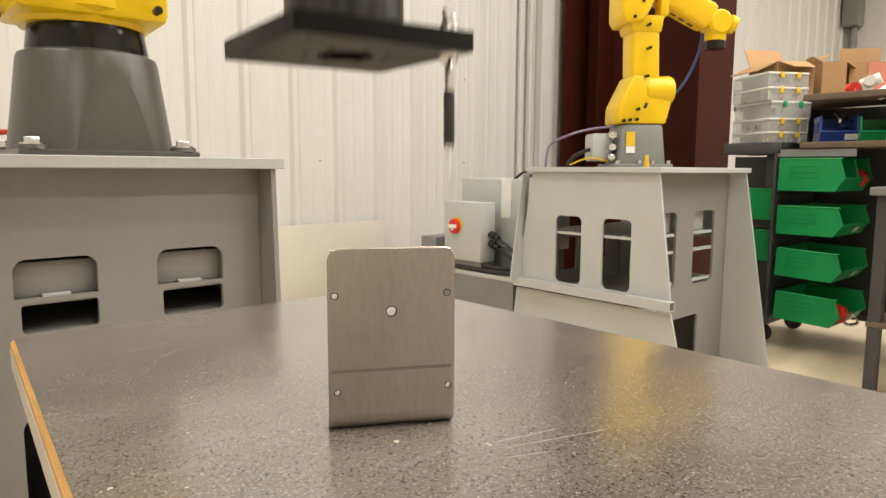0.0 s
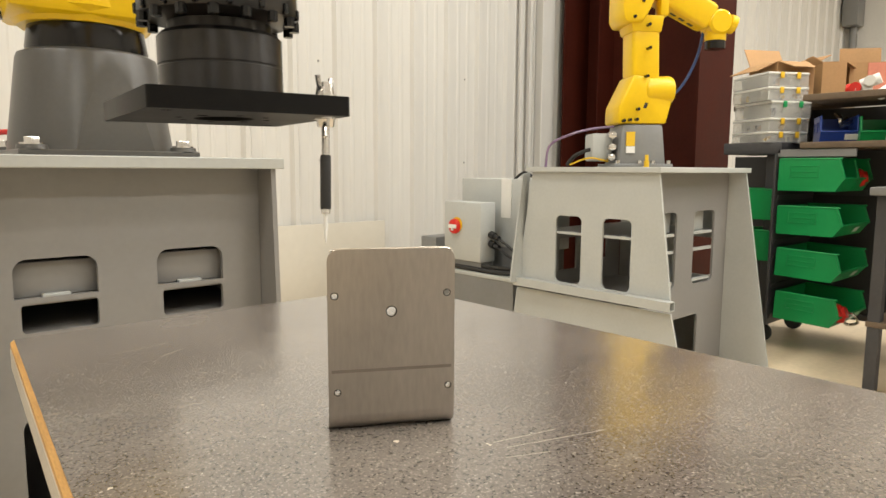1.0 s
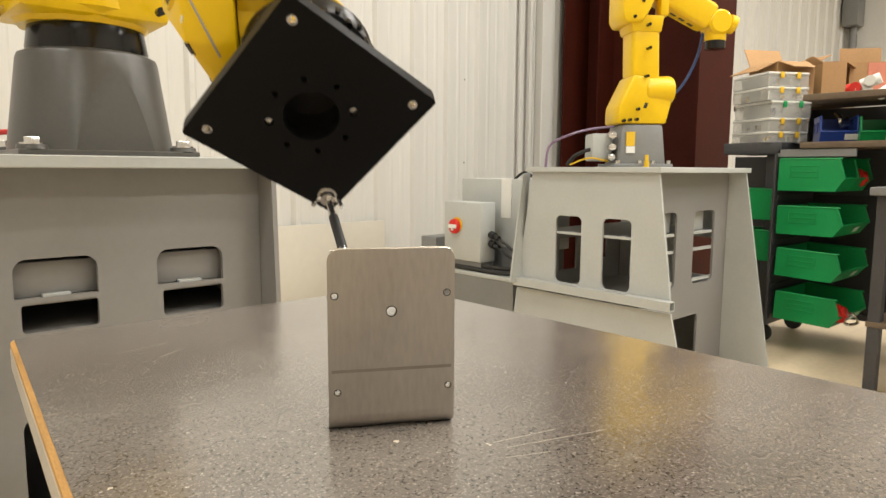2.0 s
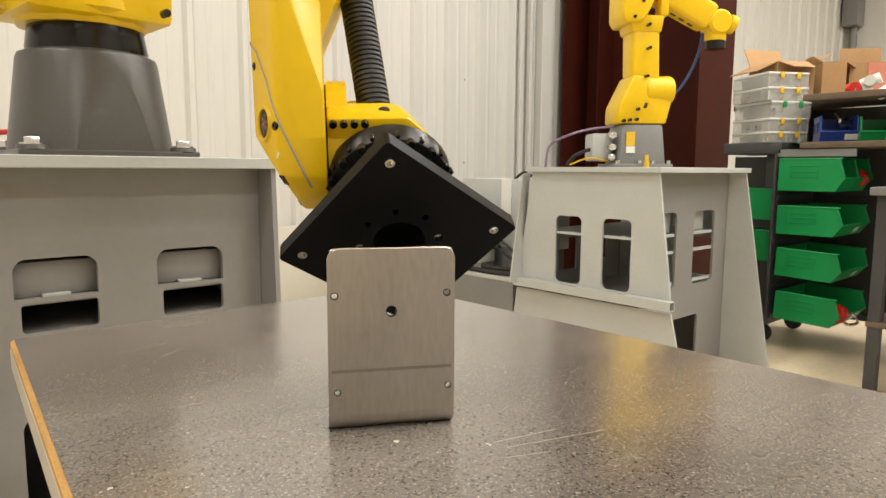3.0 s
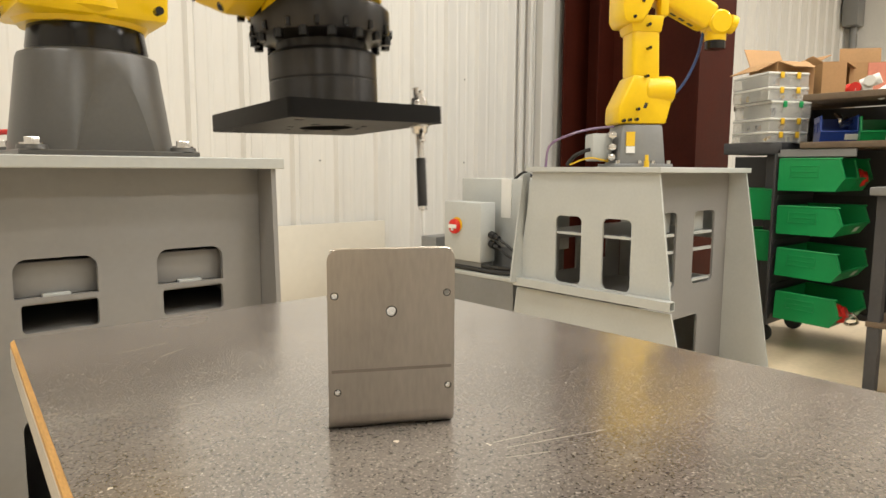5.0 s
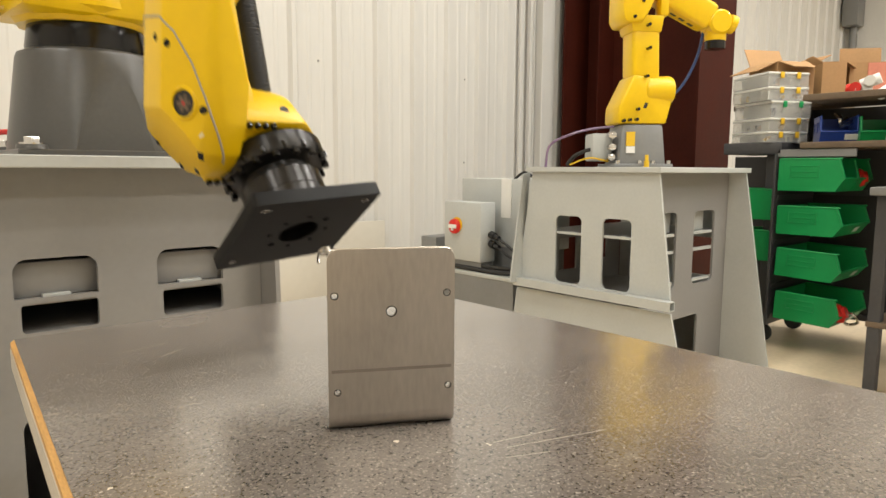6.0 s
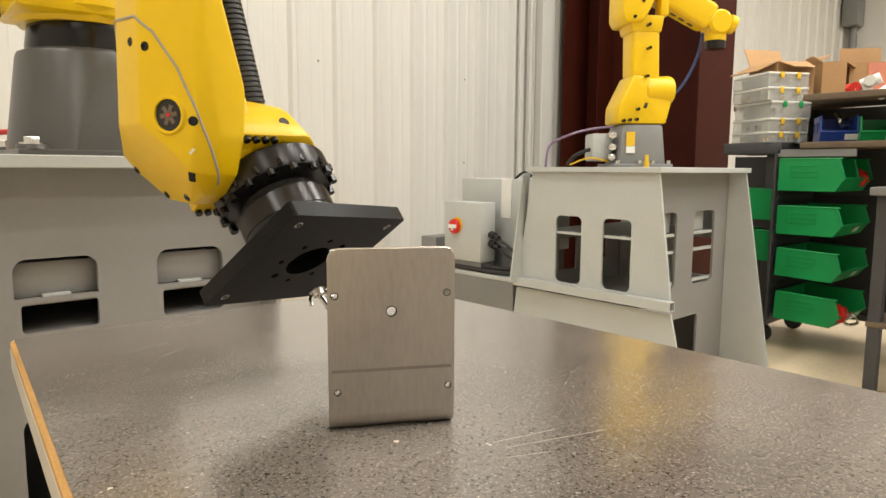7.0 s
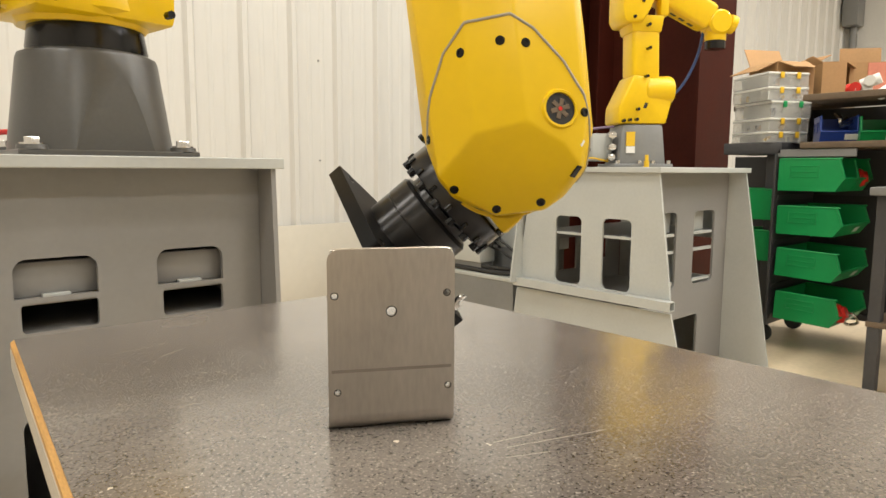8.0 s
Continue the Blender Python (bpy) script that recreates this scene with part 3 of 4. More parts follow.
    part("forearm", add(put(hull([(sx * 0.075, sy * 0.075, 0) for sx in (-1, 1) for sy in (-1, 1)] + [(sx * 0.062, sy * 0.065, 0.36) for sx in (-1, 1) for sy in (-1, 1)], 0.022, 3), q)), YELLOW, t)
    for k in range(4):
        part("writing_bar", put(box(-0.012, 0.012, -0.0665, -0.0655, 0.12 + 0.05 * k, 0.15 + 0.05 * k), q @ pose(0, -0.004, 0, 0, 0, 0)), RACKSTEEL, t, "dark printed mark")
    e = s0 + d * 0.40
    part("wrist", add(put(lathe([(0, -0.062), (0.05, -0.062), (0.062, -0.05), (0.062, 0.05), (0.05, 0.062), (0, 0.062)], 28), Matrix.Translation(e) @ pose(0, 0, 0, 90, 0, 0)), rod(e, e + Vector((0.0, 0, -0.085)), 0.052, 24)), YELLOW, t)
    part("wrist_cover", rod(e + Vector((0.055, -0.02, 0.0)), e + Vector((0.085, -0.02, -0.01)), 0.045, 20), YELLOW, t)
    part("tool_flange", add(rod(e + Vector((0, 0, -0.086)), e + Vector((0, 0, -0.125)), 0.050, 24)), BLACKMETAL, t, "black tool flange")
    for x, z in ((-0.105, 0.228), (-0.075, 0.232), (-0.04, 0.235), (0.005, 0.445), (-0.035, 0.285), (0.012, 0.58), (0.005, 0.69), (-0.07, 0.725), (-0.03, 0.80)):
        part("bolt", rod((x, -0.125, z), (x, -0.085, z), 0.008, 8), BLACKMETAL, t)
    for x in (-0.13, -0.02, 0.05, 0.13):
        part("bolt", rod((x, -0.118, 0.018), (x, -0.118, 0.034), 0.011, 8), CHROME, t)
    part("label_plate", box(-0.088, -0.045, -0.114, -0.104, 0.105, 0.175), AMBER, t, "yellow and white warning label")
    part("rating_plate", box(-0.088, -0.045, -0.117, -0.107, 0.07, 0.103), LABEL, t, "white rating label")
    part("air_valve", add(rod((0.0, -0.16, 0.0), (0.0, -0.16, 0.032), 0.013, 12), rod((0.0, -0.16, 0.032), (0.0, -0.16, 0.06), 0.009, 12)), AMBER, t, "brass air valve")
    part("connector_panel", box(-0.235, -0.125, -0.03, 0.10, 0.03, 0.17, 0.015), PALEPAINT, t, "pale connector hood")
    for z in (0.05, 0.10, 0.16):
        part("connector_clip", add(rod((-0.145, -0.04, z), (-0.145, -0.075, z), 0.018, 10), box(-0.165, -0.125, -0.08, -0.06, z - 0.012, z + 0.012, 0.003)), CHROME, t)
    part("air_tube", tube([(-0.12, -0.02, 0.205), (-0.22, 0.02, 0.195), (-0.33, 0.06, 0.165), (-0.42, 0.10, 0.11), (-0.44, 0.10, 0.0)], 0.0065, 8), VIOLET, t, "clear violet air tube")
    part("power_cable", tube([(-0.15, 0.02, 0.05), (-0.22, 0.0, 0.09), (-0.30, 0.03, 0.06), (-0.33, 0.08, 0.012)], 0.010, 8), RUBBER, t)
    part("signal_cable", tube([(-0.15, -0.03, 0.03), (-0.25, -0.03, 0.045), (-0.33, 0.03, 0.012)], 0.0045, 8), AMBER, t, "thin yellow cable")
    part("tool_hose", tube([e + Vector((-0.04, 0.03, 0.02)), e + Vector((-0.06, 0.06, -0.15)), e + Vector((-0.12, 0.10, -0.30)), (0.17, 0.12, 0.32), (0.10, 0.14, 0.2)], 0.007, 8), BLUETUBE, t, "thin blue hose")
    for ob in t.children_recursive:
        ob.data.transform(Matrix.Scale(0.92, 4))


small_robot()

# ------------------------------------------------------------------ rack with bins


def rack():
    t = thing("storage_rack", "dark steel wheeled rack with rails, boards and bins", "rack")
    for y in (1.58, 0.30):
        for x in (3.86, 4.30):
            part("post", box(x - 0.025, x + 0.025, y - 0.025, y + 0.025, 0.10, 1.33 if x > 4 else 1.09, 0.002, 1), RACKSTEEL, t)
            part("caster", add(put(lathe([(0, -0.016), (0.045, -0.016), (0.05, -0.01), (0.05, 0.01), (0.045, 0.016), (0, 0.016)], 20), pose(x, y, 0.05, 0, 90, 0)), box(x - 0.022, x + 0.022, y - 0.02, y + 0.02, 0.06, 0.10, 0.003)), RUBBER, t)
    panel = part("louvre_panel", box(3.74, 4.30, 1.515, 1.527, 0.12, 1.06, 0.002, 1), RACKSTEEL, t, "dark louvred hanging panel")
    for k in range(11):
        part("louvre", put(box(3.76, 4.28, -0.002, 0.002, -0.016, 0.016), pose(0, 1.510, 0.17 + 0.082 * k, 14, 0, 0)), RACKSTEEL, panel)
    for z in (0.11, 0.83):
        part("rail", box(3.885, 4.275, 0.32, 0.335, z, z + 0.035, 0.002, 1), RACKSTEEL, t)
        part("back_rail", box(4.31, 4.326, 0.30, 1.56, z, z + 0.035, 0.002, 1), RACKSTEEL, t)
    part("board", box(4.13, 4.56, 1.407, 1.95, 1.335, 1.367, 0.003), SHELFWOOD, t, "worn wooden shelf board")
    for z in (1.09, 1.335):
        part("board", box(3.75, 4.30, -0.5, 1.405, z, z + 0.032, 0.003), SHELFWOOD, t, "worn wooden shelf board")
    # added dark sheets stand in for the clutter and black gaps behind the bins
    part("back_panel", box(4.345, 4.355, 0.20, 1.60, 0.12, 1.334), DARK, t, "dark sheet in place of clutter and gaps behind the bins")
    part("back_panel", box(4.345, 4.355, 1.601, 2.02, 0.12, 1.06), DARK, t, "dark sheet in place of clutter and gaps behind the bins")
    part("side_plate", box(3.76, 4.14, 1.50, 1.82, 1.062, 1.125, 0.004), RACKSTEEL, t)
    part("slotted_strip", box(3.76, 3.78, 1.14, 1.52, 1.045, 1.085, 0.002, 1), MIDGREY, t)


rack()


def bin_(color, label, group, m, ln=0.325, w=0.42, h=0.15, cards=(0.06,)):
    """Hopper-front stacking bin; the opening faces -y, length runs along y."""
    t = thing("storage_bin", label, "bin", m, group)
    th = 0.005
    side = [(ln * 0.13, 0.0), (ln, 0.0), (ln, h), (ln * 0.10, h), (0.0, h * 0.40)]
    lean = Matrix(((0, 0, 1, 0), (1, 0, 0, 0), (0, 1, 0, 0), (0, 0, 0, 1)))
    for x in (-w / 2, w / 2 - th):
        part("side_wall", plate(side, [], th, Matrix.Translation((x, 0, 0)) @ lean), color, t)
    xs = -w / 2
    for k in range(3):
        part("rib", box(xs - 0.004, xs, ln * 0.40, ln * 0.80, h * (0.76 - 0.17 * k), h * (0.80 - 0.17 * k), 0.001, 1), color, t)
    for y in (ln * 0.38, ln * 0.81):
        part("rib", box(xs - 0.004, xs, y, y + 0.004, h * 0.40, h * 0.80, 0.001, 1), color, t)
    part("floor_panel", box(-w / 2 + th, w / 2 - th, ln * 0.13, ln - th, 0.0, th), color, t)
    part("back_wall", box(-w / 2 + th, w / 2 - th, ln - th, ln, th, h), color, t)
    lip = hull([(sx * (w / 2 - th), y + d, z) for sx in (-1, 1) for y, z in ((ln * 0.13, 0.0), (0.0, h * 0.40)) for d in (0.0, th)])
    part("front_lip", lip, color, t)
    for x in (-w / 2 + 0.001, w / 2 - th + 0.004):
        part("rim", tube([(x, ln - 0.005, h), (x, ln * 0.12, h), (x, ln * 0.09, h * 0.97), (x, 0.002, h * 0.42)], 0.0055, 6, 3), color, t)
    part("front_rim", rod((-w / 2, 0.001, h * 0.40), (w / 2, 0.001, h * 0.40), 0.0055, 6), color, t)
    slope = math.degrees(math.atan2(ln * 0.13, h * 0.40))
    for x in cards:
        part("label_card", put(box(-0.032, 0.032, -0.0035, -0.0012, -0.016, 0.016), pose(x, ln * 0.065, h * 0.20, slope, 0, 0)), LABEL, t, "white label card")
    return t


GREENS = "green bins on the rack"
green = bin_(GREENBIN, "wide green plastic hopper bin hung on the rack panel", GREENS, pose(3.965, 1.175, 0.632))
copy_thing(green, pose(3.965, 1.170, 0.392, 2.2, 0, 0))
copy_thing(green, pose(3.965, 1.162, 0.154, 2.2, 0, 0))
narrow = bin_(GREENBIN, "narrow green plastic hopper bin hung on the rack panel", GREENS, pose(3.860, 1.180, 0.866), 0.325, 0.21, 0.168, ())
copy_thing(narrow, pose(4.075, 1.180, 0.866))
copy_thing(narrow, pose(3.90, 1.875, 0.70, 0, 0, 180))
copy_thing(narrow, pose(3.90, 1.875, 0.47, 0, 0, 180))

ub = bin_(BLUEBIN, "blue plastic hopper bin on the shelf board", "bins on the shelf", pose(3.84, 1.25, 1.123, 0, 0, -62), 0.22, 0.17, 0.13)
copy_thing(ub, pose(3.95, 0.90, 1.123, 0, 0, -62))
ug = bin_(GREENBIN, "green plastic hopper bin on the shelf board", "bins on the shelf", pose(3.88, 1.075, 1.123, 0, 0, -62), 0.22, 0.17, 0.12)
single("tool_roll", add(*[rod((0, 0, 0.01 * k), (0.10, 0.03 * (k - 2), 0.03 + 0.012 * k), 0.007, 8) for k in range(5)]), CHROME, "bundle of bright tools lying in the blue bin", "tools", m=pose(3.90, 1.27, 1.20))


def red_cap(m):
    t = thing("red_fitting", "red plastic pipe cap lying in a green bin", "fitting", m, "red caps")
    part("cap", lathe([(0, 0), (0.045, 0), (0.05, 0.01), (0.05, 0.045), (0.038, 0.06), (0, 0.06)], 24), RED, t)
    part("collar", lathe([(0.03, 0.06), (0.03, 0.075), (0, 0.075)], 20), RED, t)
    return t


rc = red_cap(pose(3.83, 1.22, 0.215, 70, 10, 0))
copy_thing(rc, pose(3.86, 1.40, 0.235, 60, 40, 0))
copy_thing(rc, pose(4.08, 1.25, 0.93, 80, 0, 20))
for k, (x, y, z) in enumerate(((3.86, 1.26, 0.44), (3.93, 1.28, 0.44), (3.90, 1.24, 0.46), (3.95, 1.20, 0.23), (3.9, 1.19, 0.23))):
    single("metal_clip", tube([(0, 0, 0), (0.05, 0.02, 0.03), (0.09, 0, 0.01), (0.06, -0.04, 0.02), (0.01, -0.02, 0.04)], 0.008, 6, 5), CHROME, "bent bright metal clip lying in a bin", "clip", "", "clips in the bins", pose(x, y, z, 20 * k, 35, 70 * k))


def organizer(m, hinge, h):
    """Clear case: thin walls, lid, latches on the narrow side and loose parts inside."""
    t = thing("organizer_box", "clear plastic parts organizer with coloured latches", "organizer box", m, "stacked organizer boxes")
    w, d, th = 0.245, 0.31, 0.003
    a, b = w / 2, d / 2
    part("tray", add(box(-a, a, -b, -b + th, 0, h - 0.014), box(-a, a, b - th, b, 0, h - 0.014), box(-a, -a + th, -b + th, b - th, 0, h - 0.014), box(a - th, a, -b + th, b - th, 0, h - 0.014), box(-a + th, a - th, -b + th, b - th, 0, th)), CLEAR, t, "clear tray")
    part("lid", add(box(-a - 0.003, a + 0.003, -b - 0.003, b + 0.003, h - 0.013, h - 0.001, 0.004, 2)), WHITEPL, t, "milky lid")
    part("divider", add(*[box(-a + th, a - th, y, y + 0.002, th, h - 0.016) for y in (-0.09, 0.0, 0.08)]), WHITEPL, t)
    for x in (-0.045, 0.055):
        part("latch", box(x - 0.012, x + 0.012, -b - 0.010, -b - 0.0035, h - 0.036, h - 0.002, 0.003), hinge, t, "coloured snap latch")
    for k in range(14):
        x, y = random.uniform(-a + 0.03, a - 0.03), random.uniform(-b + 0.03, b - 0.03)
        s = random.uniform(0.012, 0.026)
        part("contents", hull([(x + random.uniform(-s, s), y + random.uniform(-s, s), th + 0.001 + random.uniform(0, h * 0.6)) for _ in range(9)]), random.choice([CARD, RACKSTEEL, WHITEPL, MIDGREY, AMBER, WHITEPL]), t, "mixed small parts")
    return t


z = 1.126
for hinge, h, dx in ((AMBER, 0.060, 0.0), (AMBER, 0.073, 0.004), (GREENBIN, 0.090, 0.012), (AMBER, 0.074, -0.008), (AMBER, 0.078, -0.010)):
    organizer(pose(3.923 + dx, 1.642 - 0.5 * dx, z, 0, 0, -30 + 60 * dx), hinge, h)
    z += h + 0.0005


def carton(name, label, m, w, d, h, flaps, mat=CARD):
    t = thing(name, label, "box", m, "cartons on the rack")
    th = 0.005
    part("body", add(box(-w / 2, w / 2, -d / 2, -d / 2 + th, 0, h), box(-w / 2, w / 2, d / 2 - th, d / 2, 0, h), box(-w / 2, -w / 2 + th, -d / 2 + th, d / 2 - th, 0, h), box(w / 2 - th, w / 2, -d / 2 + th, d / 2 - th, 0, h), box(-w / 2 + th, w / 2 - th, -d / 2 + th, d / 2 - th, 0, th)), mat, t)
    for side, ang, ln in flaps:
        f = box(-(w if side in "ns" else d) / 2 + 0.004, (w if side in "ns" else d) / 2 - 0.004, 0, ln, -th / 2, th / 2)
        turn = {"s": pose(0, -d / 2, h, 0, 0, 180), "n": pose(0, d / 2, h), "e": pose(w / 2, 0, h, 0, 0, -90), "w": pose(-w / 2, 0, h, 0, 0, 90)}[side]
        part("flap", put(f, turn @ pose(0, 0, 0, ang)), mat, t)
    return t


carton("open_carton", "open brown cardboard carton with raised flaps", pose(4.34, 1.76, 1.368, 0, 0, -30), 0.26, 0.26, 0.25, [("s", -20, 0.15), ("e", 25, 0.12), ("w", -24, 0.15), ("n", 60, 0.14)])
carton("open_carton", "tall brown cardboard carton with folded flaps", pose(4.05, 1.385, 1.367, 0, 0, -52), 0.12, 0.12, 0.19, [("e", -35, 0.06), ("w", 30, 0.06), ("n", 10, 0.06)])
bx = carton("printed_carton", "brown carton with red printed panel", pose(4.22, 1.265, 1.367, 0, 0, -52), 0.22, 0.16, 0.19, [("n", 85, 0.1)])
part("printed_panel", box(-0.02, 0.108, -0.084, -0.0805, 0.02, 0.185), CARDTAPE, bx, "red printed panel")
for k in range(7):
    single("pipe_fitting", add(rod((0, 0, 0), (0.09, 0, 0), 0.028, 14), rod((0.045, 0, 0), (0.045, 0.05, 0.0), 0.026, 14)), RED if k == 0 else WHITEPL, "plastic pipe fitting on the shelf" if k else "red plastic pipe fitting on the shelf", "fitting", "", "pipe fittings", pose(3.86 + 0.025 * k, 1.20 - 0.05 * k, 1.395 + (0.045 if k % 3 == 2 else 0), 0, 10 * k, 50 * k))
single("black_case", hull([(4.1, 0.75, 1.367), (4.1, 0.45, 1.367), (4.4, 0.75, 1.367), (4.4, 0.45, 1.367), (4.1, 0.55, 1.72), (4.4, 0.55, 1.72), (4.1, 0.42, 1.72), (4.4, 0.42, 1.72)], 0.01), RUBBER, "sloped black plastic case on the top board", "case")
single("electrical_panel", add(box(10.70, 10.98, 3.36, 3.56, 3.02, 4.3, 0.01), rod((10.9, 3.46, 1.4), (10.9, 3.46, 3.02), 0.05, 12)), MIDGREY, "grey electrical panel with conduit on the wall", "electrical panel")


def side_stand():
    t = thing("side_stand", "dark painted steel stand with shelf", "stand")
    for x, y in ((3.28, 0.87), (3.28, 0.35), (3.70, 0.35), (3.70, 0.87)):
        part("leg", box(x - 0.024, x + 0.024, y - 0.024, y + 0.024, 0.0, 0.87, 0.002, 1), RACKSTEEL, t)
    part("top", box(3.22, 3.76, 0.28, 0.915, 0.87, 0.905, 0.004), MIDGREY, t)
    part("shelf", box(3.25, 3.73, 0.30, 0.90, 0.30, 0.325, 0.004), SHELFWOOD, t)


side_stand()
single("air_hose", tube([(-0.15, 1.78, 0.998), (0.02, 1.76, 1.03), (0.10, 1.74, 1.032), (0.20, 1.72, 1.037), (0.262, 1.70, 1.045), (0.31, 1.66, 1.03)], 0.006, 8), RED, "thin red air hose on the pedestal", "hose")

# ------------------------------------------------------------------ the moving robot

BASE = Vector((0.365, 1.50, 0.99))
J2_UP, J2_OUT, L_UPPER, L_FORE, FORE_UP, WRIST = 0.45, 0.075, 0.670, 0.7067, 0.2012, 0.1517


def corrugated(p, q, r, pitch=0.006):
    p, q = Vector(p), Vector(q)
    n = int((q - p).length / pitch)
    prof = [(0, 0)]
    for i in range(n):
        prof += [(r, i * pitch + 0.0004), (r, i * pitch + 0.0032), (r * 0.90, i * pitch + 0.0040), (r * 0.90, i * pitch + 0.0056)]
    prof.append((0, n * pitch))
    return lathe(prof, 20, Matrix.Translation(p) @ (q - p).to_track_quat("Z", "Y").to_matrix().to_4x4())


def big_robot():
    t = thing("industrial_robot_arm", "yellow industrial robot arm with black tool plate on grey base", "robot arm", Matrix.Translation(BASE))
    # base casting with flat front facet, flange and hex bolts
    cone = lathe([(0, 0.0121), (0.151, 0.0121), (0.150, 0.016), (0.127, 0.188), (0.124, 0.196), (0.113, 0.2015), (0, 0.2015)], 72)
    bmesh.ops.bisect_plane(cone, geom=cone.verts[:] + cone.edges[:] + cone.faces[:], plane_co=(0, -0.1335, 0), plane_no=(0.06, -1, 0.02), clear_outer=True)
    bmesh.ops.holes_fill(cone, edges=[e for e in cone.edges if e.is_boundary], sides=0)
    bmesh.ops.recalc_face_normals(cone, faces=cone.faces)
    b = part("base", add(cone, box(-0.157, 0.157, -0.157, 0.157, 0, 0.012, 0.002, 1)), CASTGREY, t, "dark grey painted base casting", smooth=14)
    for sx in (-1, 1):
        for sy in (-1, 1):
            part("corner_lug", lathe([(0, 0.012), (0.026, 0.012), (0.024, 0.020), (0, 0.020)], 20, pose(sx * 0.132, sy * 0.132, 0)), CASTGREY, b)
            part("washer", lathe([(0, 0.0202), (0.020, 0.0202), (0.020, 0.0232), (0, 0.0232)], 20, pose(sx * 0.132, sy * 0.132, 0)), CHROME, b)
            part("hex_bolt", lathe([(0, 0.0232), (0.0135, 0.0232), (0.0135, 0.032), (0.0125, 0.0335), (0, 0.0335)], 6, pose(sx * 0.132, sy * 0.132, 0, 0, 0, 20)), CHROME, b)
    part("seal_ring", lathe([(0, 0.2016), (0.108, 0.2016), (0.110, 0.21), (0.104, 0.249), (0, 0.249)], 48), BLACKMETAL, t, "black seal ring").data.transform(Matrix.Translation((0.006, -0.0053, 0)))
    for ob in (b, *b.children):
        ob.data.transform(Matrix.Translation((0.006, -0.0053, 0)))
    # turret
    tu = part("turret", add(lathe([(0, 0.2495), (0.116, 0.2495), (0.124, 0.262), (0.141, 0.275), (0.141, 0.30), (0.12, 0.36), (0, 0.36)], 12),
                            hull([(-0.10, -0.14, 0.262), (0.13, -0.130, 0.258), (0.13, 0.130, 0.258), (-0.12, 0.14, 0.262), (-0.12, -0.13, 0.52), (0.15, -0.13, 0.52), (0.15, 0.13, 0.52), (-0.12, 0.13, 0.52)], 0.015)), YELLOW, t)
    for y in (-0.1, 0.1):
        part("bolt", rod((0.150, y, 0.275), (0.168, y, 0.275), 0.008, 8), BLACKMETAL, tu)
    part("motor", add(rod((-0.05, -0.125, 0.32), (-0.05, -0.25, 0.32), 0.055, 24), box(-0.11, 0.01, -0.26, -0.20, 0.30, 0.36, 0.01)), BLACKMETAL, tu, "black axis motor")
    # upper arm: origin at the shoulder axis, z towards the elbow
    ua = part("upper_arm", add(rod((0, -0.14, 0), (0, 0.10, 0), 0.105, 36), hull([(x * 0.09, y, 0.02) for x in (-1, 1) for y in (-0.13, -0.06)] + [(x * 0.07, y, L_UPPER) for x in (-1, 1) for y in (-0.13, -0.06)], 0.02, 3), rod((0, -0.14, L_UPPER), (0, 0.02, L_UPPER), 0.09, 36)), YELLOW, t)
    part("arm_cover", rod((0, -0.142, L_UPPER), (0, -0.152, L_UPPER), 0.07, 28), YELLOW, ua)
    # forearm: origin at the wrist axis, z along the arm to the wrist, x to the cover side
    # outline of the cover end in (y, z); the cover has a flat strip, two flanks and a slanted lower face
    out = [(0.0675, -0.028), (0.0655, -0.010), (0.058, 0.0225), (0.047, 0.040), (0.010, 0.061), (-0.034, 0.061), (-0.053, 0.051), (-0.073, 0.031), (-0.0845, -0.003), (-0.086, -0.028), (-0.0865, -0.042)]
    top = -0.165

    def slant(z):
        return 0.128 - 0.60 * (z + 0.012)

    pts = [(x, y, z) for y, z in out for x in (0.060, 0.084)]
    pts += [(slant(z * 0.94), y * 0.94, z * 0.94) for y, z in out if z > 0.02]
    # shank above the cover: the inner front corner is cut away
    section = [(0.098, -0.086), (0.060, -0.030), (0.060, 0.067), (0.084, 0.067), (0.100, 0.060), (0.128, 0.015), (0.128, -0.027), (0.104, -0.081)]
    pts += [(x, y, z) for x, y in section for z in (-0.088, top)]
    pts += [(0.105, -0.078, -0.014), (0.100, 0.058, -0.012)]
    pts += [(0.127, 0.018, -0.008), (0.128, 0.002, -0.012), (0.128, -0.028, -0.012), (0.122, -0.041, -0.003), (0.1155, -0.056, 0.009), (0.1155, 0.041, 0.009)]
    arm = hull(pts)
    bmesh.ops.dissolve_limit(arm, angle_limit=0.08, verts=arm.verts, edges=arm.edges)
    bmesh.ops.bevel(arm, geom=[e for e in arm.edges if e.calc_face_angle(0) > 0.30], offset=0.0025, segments=2, profile=0.5, affect="EDGES", clamp_overlap=True)
    # then it swells inwards to its root
    root = hull([(x, y * 0.99, top + 0.002) for x, y in section] + [(0.0605, -0.029, -0.105), (0.0605, 0.066, -0.105), (0.04, -0.085, -0.44), (0.04, 0.085, -0.44), (0.128, -0.05, -0.44), (0.128, 0.06, -0.44), (-0.075, -0.075, -0.40), (-0.075, 0.075, -0.40)])
    tree = BVHTree.FromBMesh(arm)

    def on_cover(y, z):
        """The place and outward turn on the cover under (y, z)."""
        hit, n, _, _ = tree.ray_cast(Vector((0.3, y, z)), Vector((-1, 0, 0)))
        if hit is None:
            hit, n, _, _ = tree.find_nearest(Vector((0.10, y, z)))
        return Matrix.Translation(hit) @ n.to_track_quat("Z", "Y").to_matrix().to_4x4()

